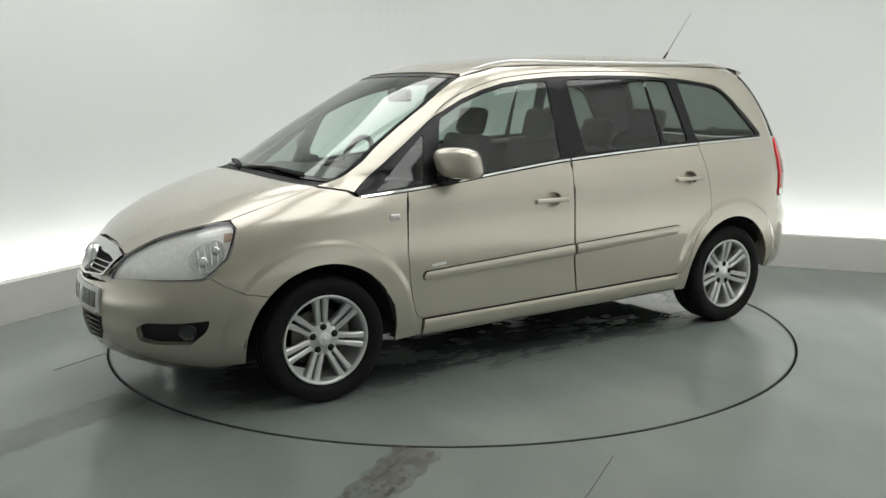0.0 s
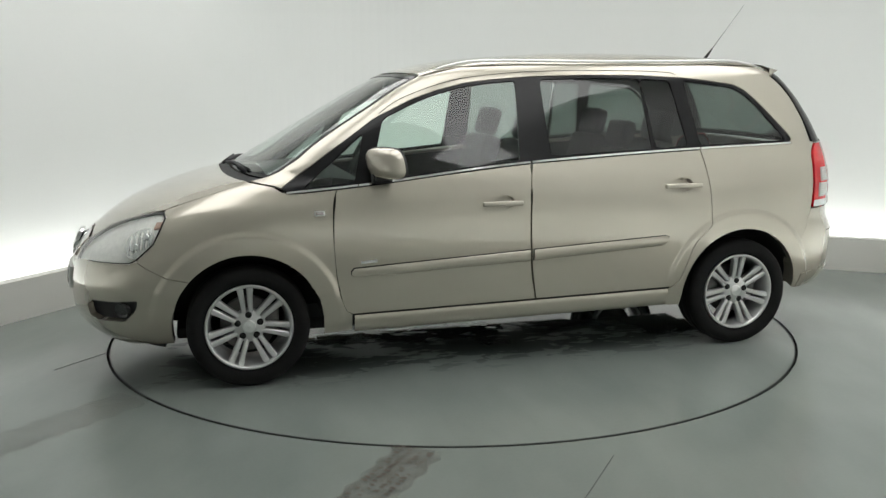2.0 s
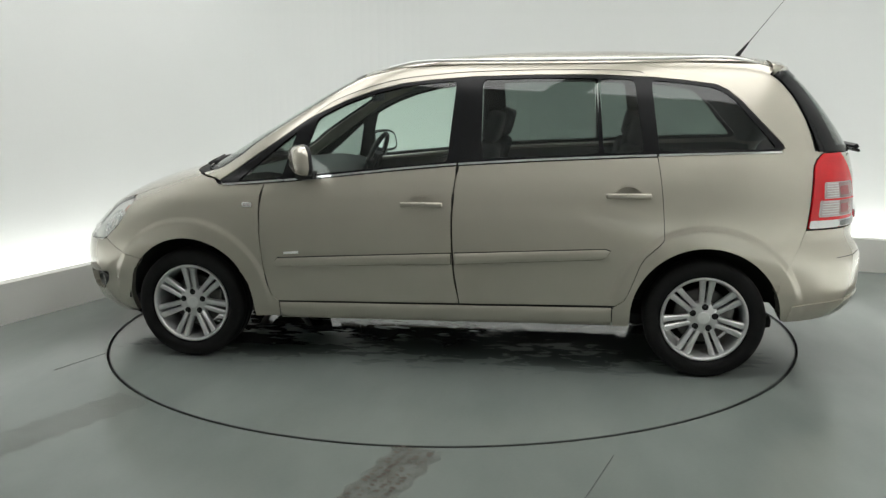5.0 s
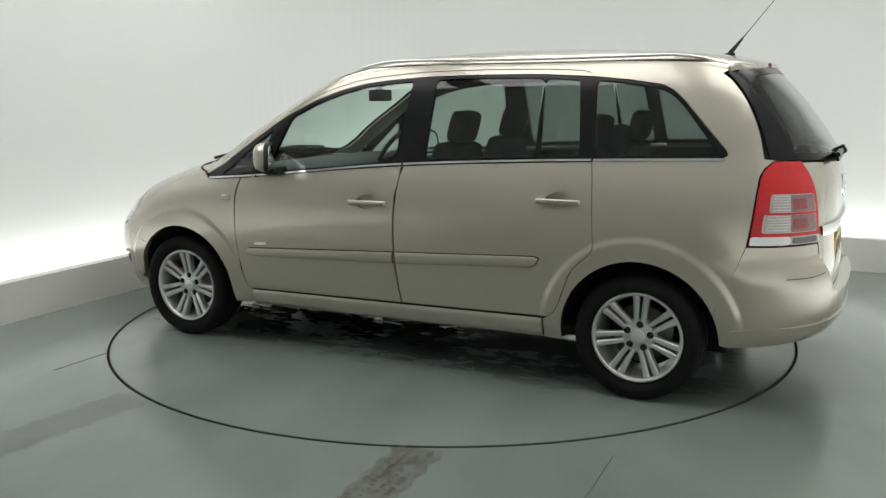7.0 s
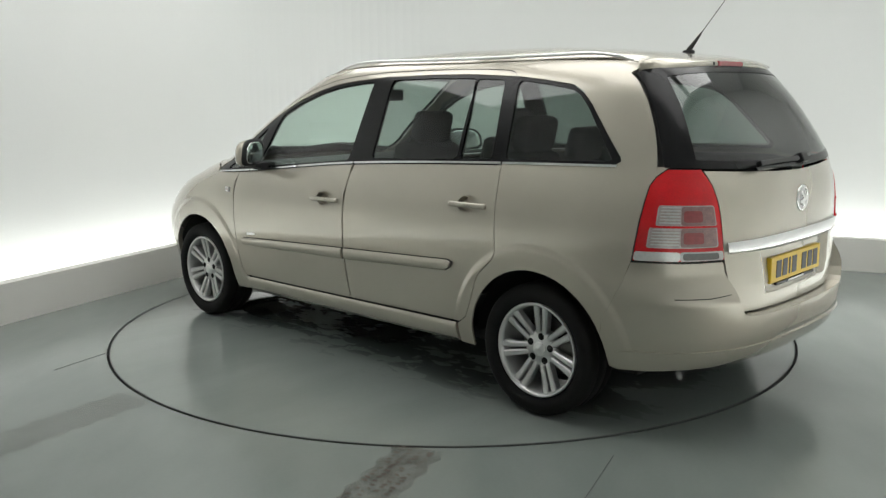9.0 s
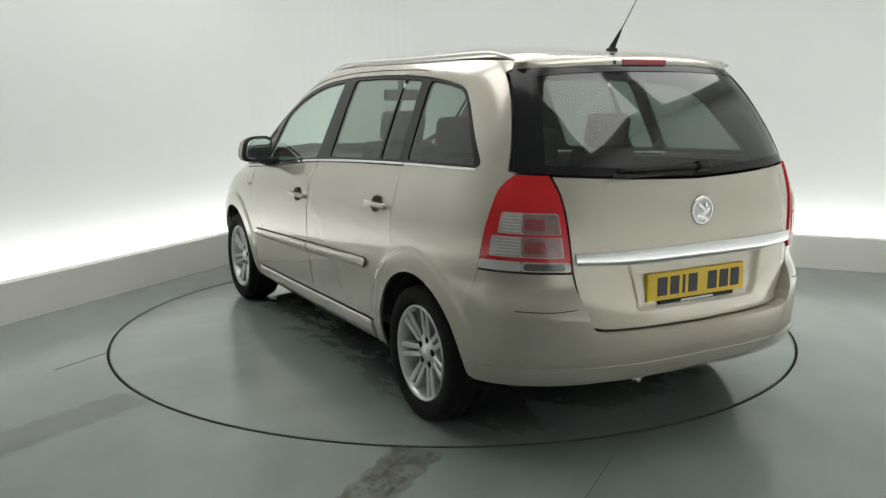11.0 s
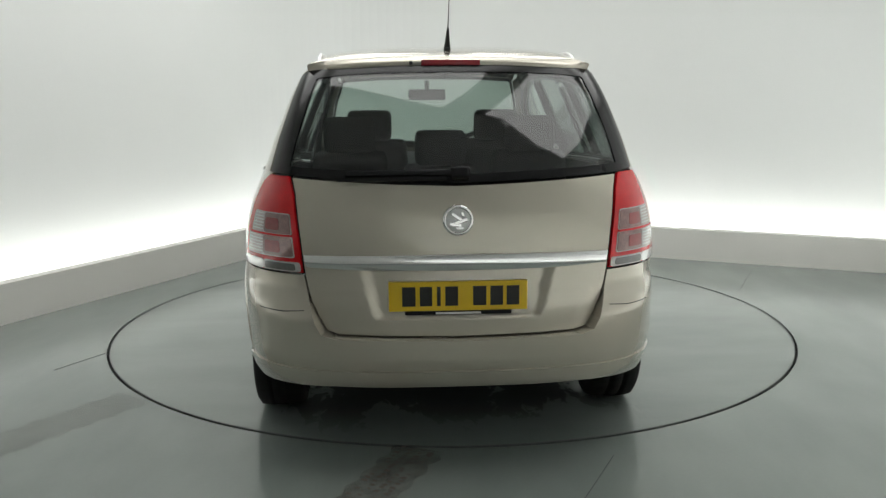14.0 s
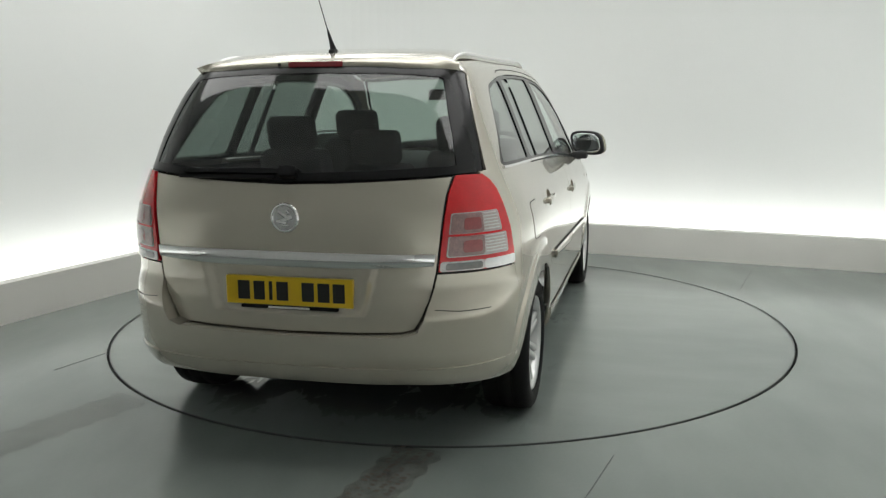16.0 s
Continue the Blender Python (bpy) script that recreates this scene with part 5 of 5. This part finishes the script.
def build_fittings(car):
    # aerial on the rear of the roof
    z0 = float(top_z(-1.575, 0))
    base = part("aerial", moved(joined(box(-0.026, 0.026, -0.014, 0.014, -0.008, 0.012, 0.008, 3)), Matrix.Translation((-1.575, 0, z0))), PLASTIC, car, "black roof aerial leaning backwards")
    d = Vector((-0.62, 0, 0.785))
    p = Vector((-1.575, 0, z0 + 0.01))
    part("mast", tube([p, p + d * 0.03, p + d * 0.09, p + d * 0.10, p + d * 0.44], [0.014, 0.010, 0.005, 0.0022, 0.0011], 8), PLASTIC, base)
    # windscreen wipers
    for y0, y1, x0 in ((0.52, -0.02, 1.235), (-0.10, -0.56, 1.26)):
        pts = []
        for i in range(9):
            y = y0 + (y1 - y0) * i / 8
            x = float(end_x(y, 1.040 + 0.012 * math.sin(i / 8 * math.pi), True))
            pts.append((x + 0.012, y, 1.040 + 0.012 * math.sin(i / 8 * math.pi)))
        w = part("wiper", tube(pts, 0.008, 8), PLASTIC, car)
        part("wiper_arm", tube([(pts[0][0] + 0.02, y0 + 0.03, 1.035), (pts[4][0] + 0.012, pts[4][1], pts[4][2] + 0.008)], [0.010, 0.006], 8), PLASTIC, w)
    for s in (1, -1):
        x, z = 0.995, 0.846
        put = Matrix.Translation((x, s * float(side_y(x, z)), z)) @ pose(0, 0, 0, 0, 0, s * -6)
        rep = part("side_repeater", moved(box(-0.026, 0.026, -0.006, 0.007, -0.013, 0.013, 0.006), put), SILVER, car)
        part("repeater_lens", moved(box(-0.019, 0.019, s * 0.004 - 0.006, s * 0.004 + 0.006, -0.008, 0.008, 0.003), put), LAMPCLEAR, rep)
        # plain bright script bar on the front door
        me = skin(flank([(0.80, 0.600), (0.72, 0.606), (0.72, 0.594), (0.80, 0.588)]), "g", lift=0.003, depth=0.003, mirror=s < 0, gap=0, step=0.02)
        part("door_badge", me, SILVER, car, "small bright badge as a plain bar")
    flap = rounded([(-1.52, 0.80), (-1.36, 0.80), (-1.36, 0.955), (-1.52, 0.955)], 0.03)
    part("fuel_flap_gap", skin(flank(inset(flap, -0.003)), "g", lift=0.0008, depth=0, mirror=True, gap=0), SHADOW, car)
    part("fuel_flap", skin(flank(flap), "g", lift=0.002, depth=0.002, mirror=True, gap=0), PAINT, car)
    part("exhaust_box", box(-1.78, -1.5, -0.45, 0.0, 0.20, 0.30, 0.04), SHADOW, car)
    part("fuel_tank", box(-0.9, 0.5, -0.5, 0.5, 0.15, 0.22, 0.04), SHADOW, car)


def build_car():
    car = tagged(new("car"), "champagne beige metallic people carrier standing on the turntable", "car")
    build_panels(car)
    build_lamps(car)
    build_wheels(car)
    build_cabin(car)
    build_mirrors(car)
    build_fittings(car)
    return car



# ---------------------------------------------------------------- build
build_studio()
build_floor_marks()
build_ceiling_lights()
TURNTABLE = build_turntable()
CAR = build_car()

# heading of the car, degrees, second by second
HEADINGS = [212.3, 203.9, 195.55, 187.45, 179.55, 171.3, 162.75, 154.05, 145.4, 136.65, 128.1, 119.55, 111.0, 102.4, 93.85, 85.2, 76.7]
OFF_X, OFF_Y = -0.066, 0.120


def motions():
    turn, ride = [], []
    for t, h in enumerate(HEADINGS):
        m = pose(0, 0, 0, 0, 0, h)
        turn.append((float(t), m))
        ride.append((float(t), m @ pose(OFF_X, OFF_Y, 0)))
    walk(TURNTABLE, turn)
    walk(CAR, ride)


motions()
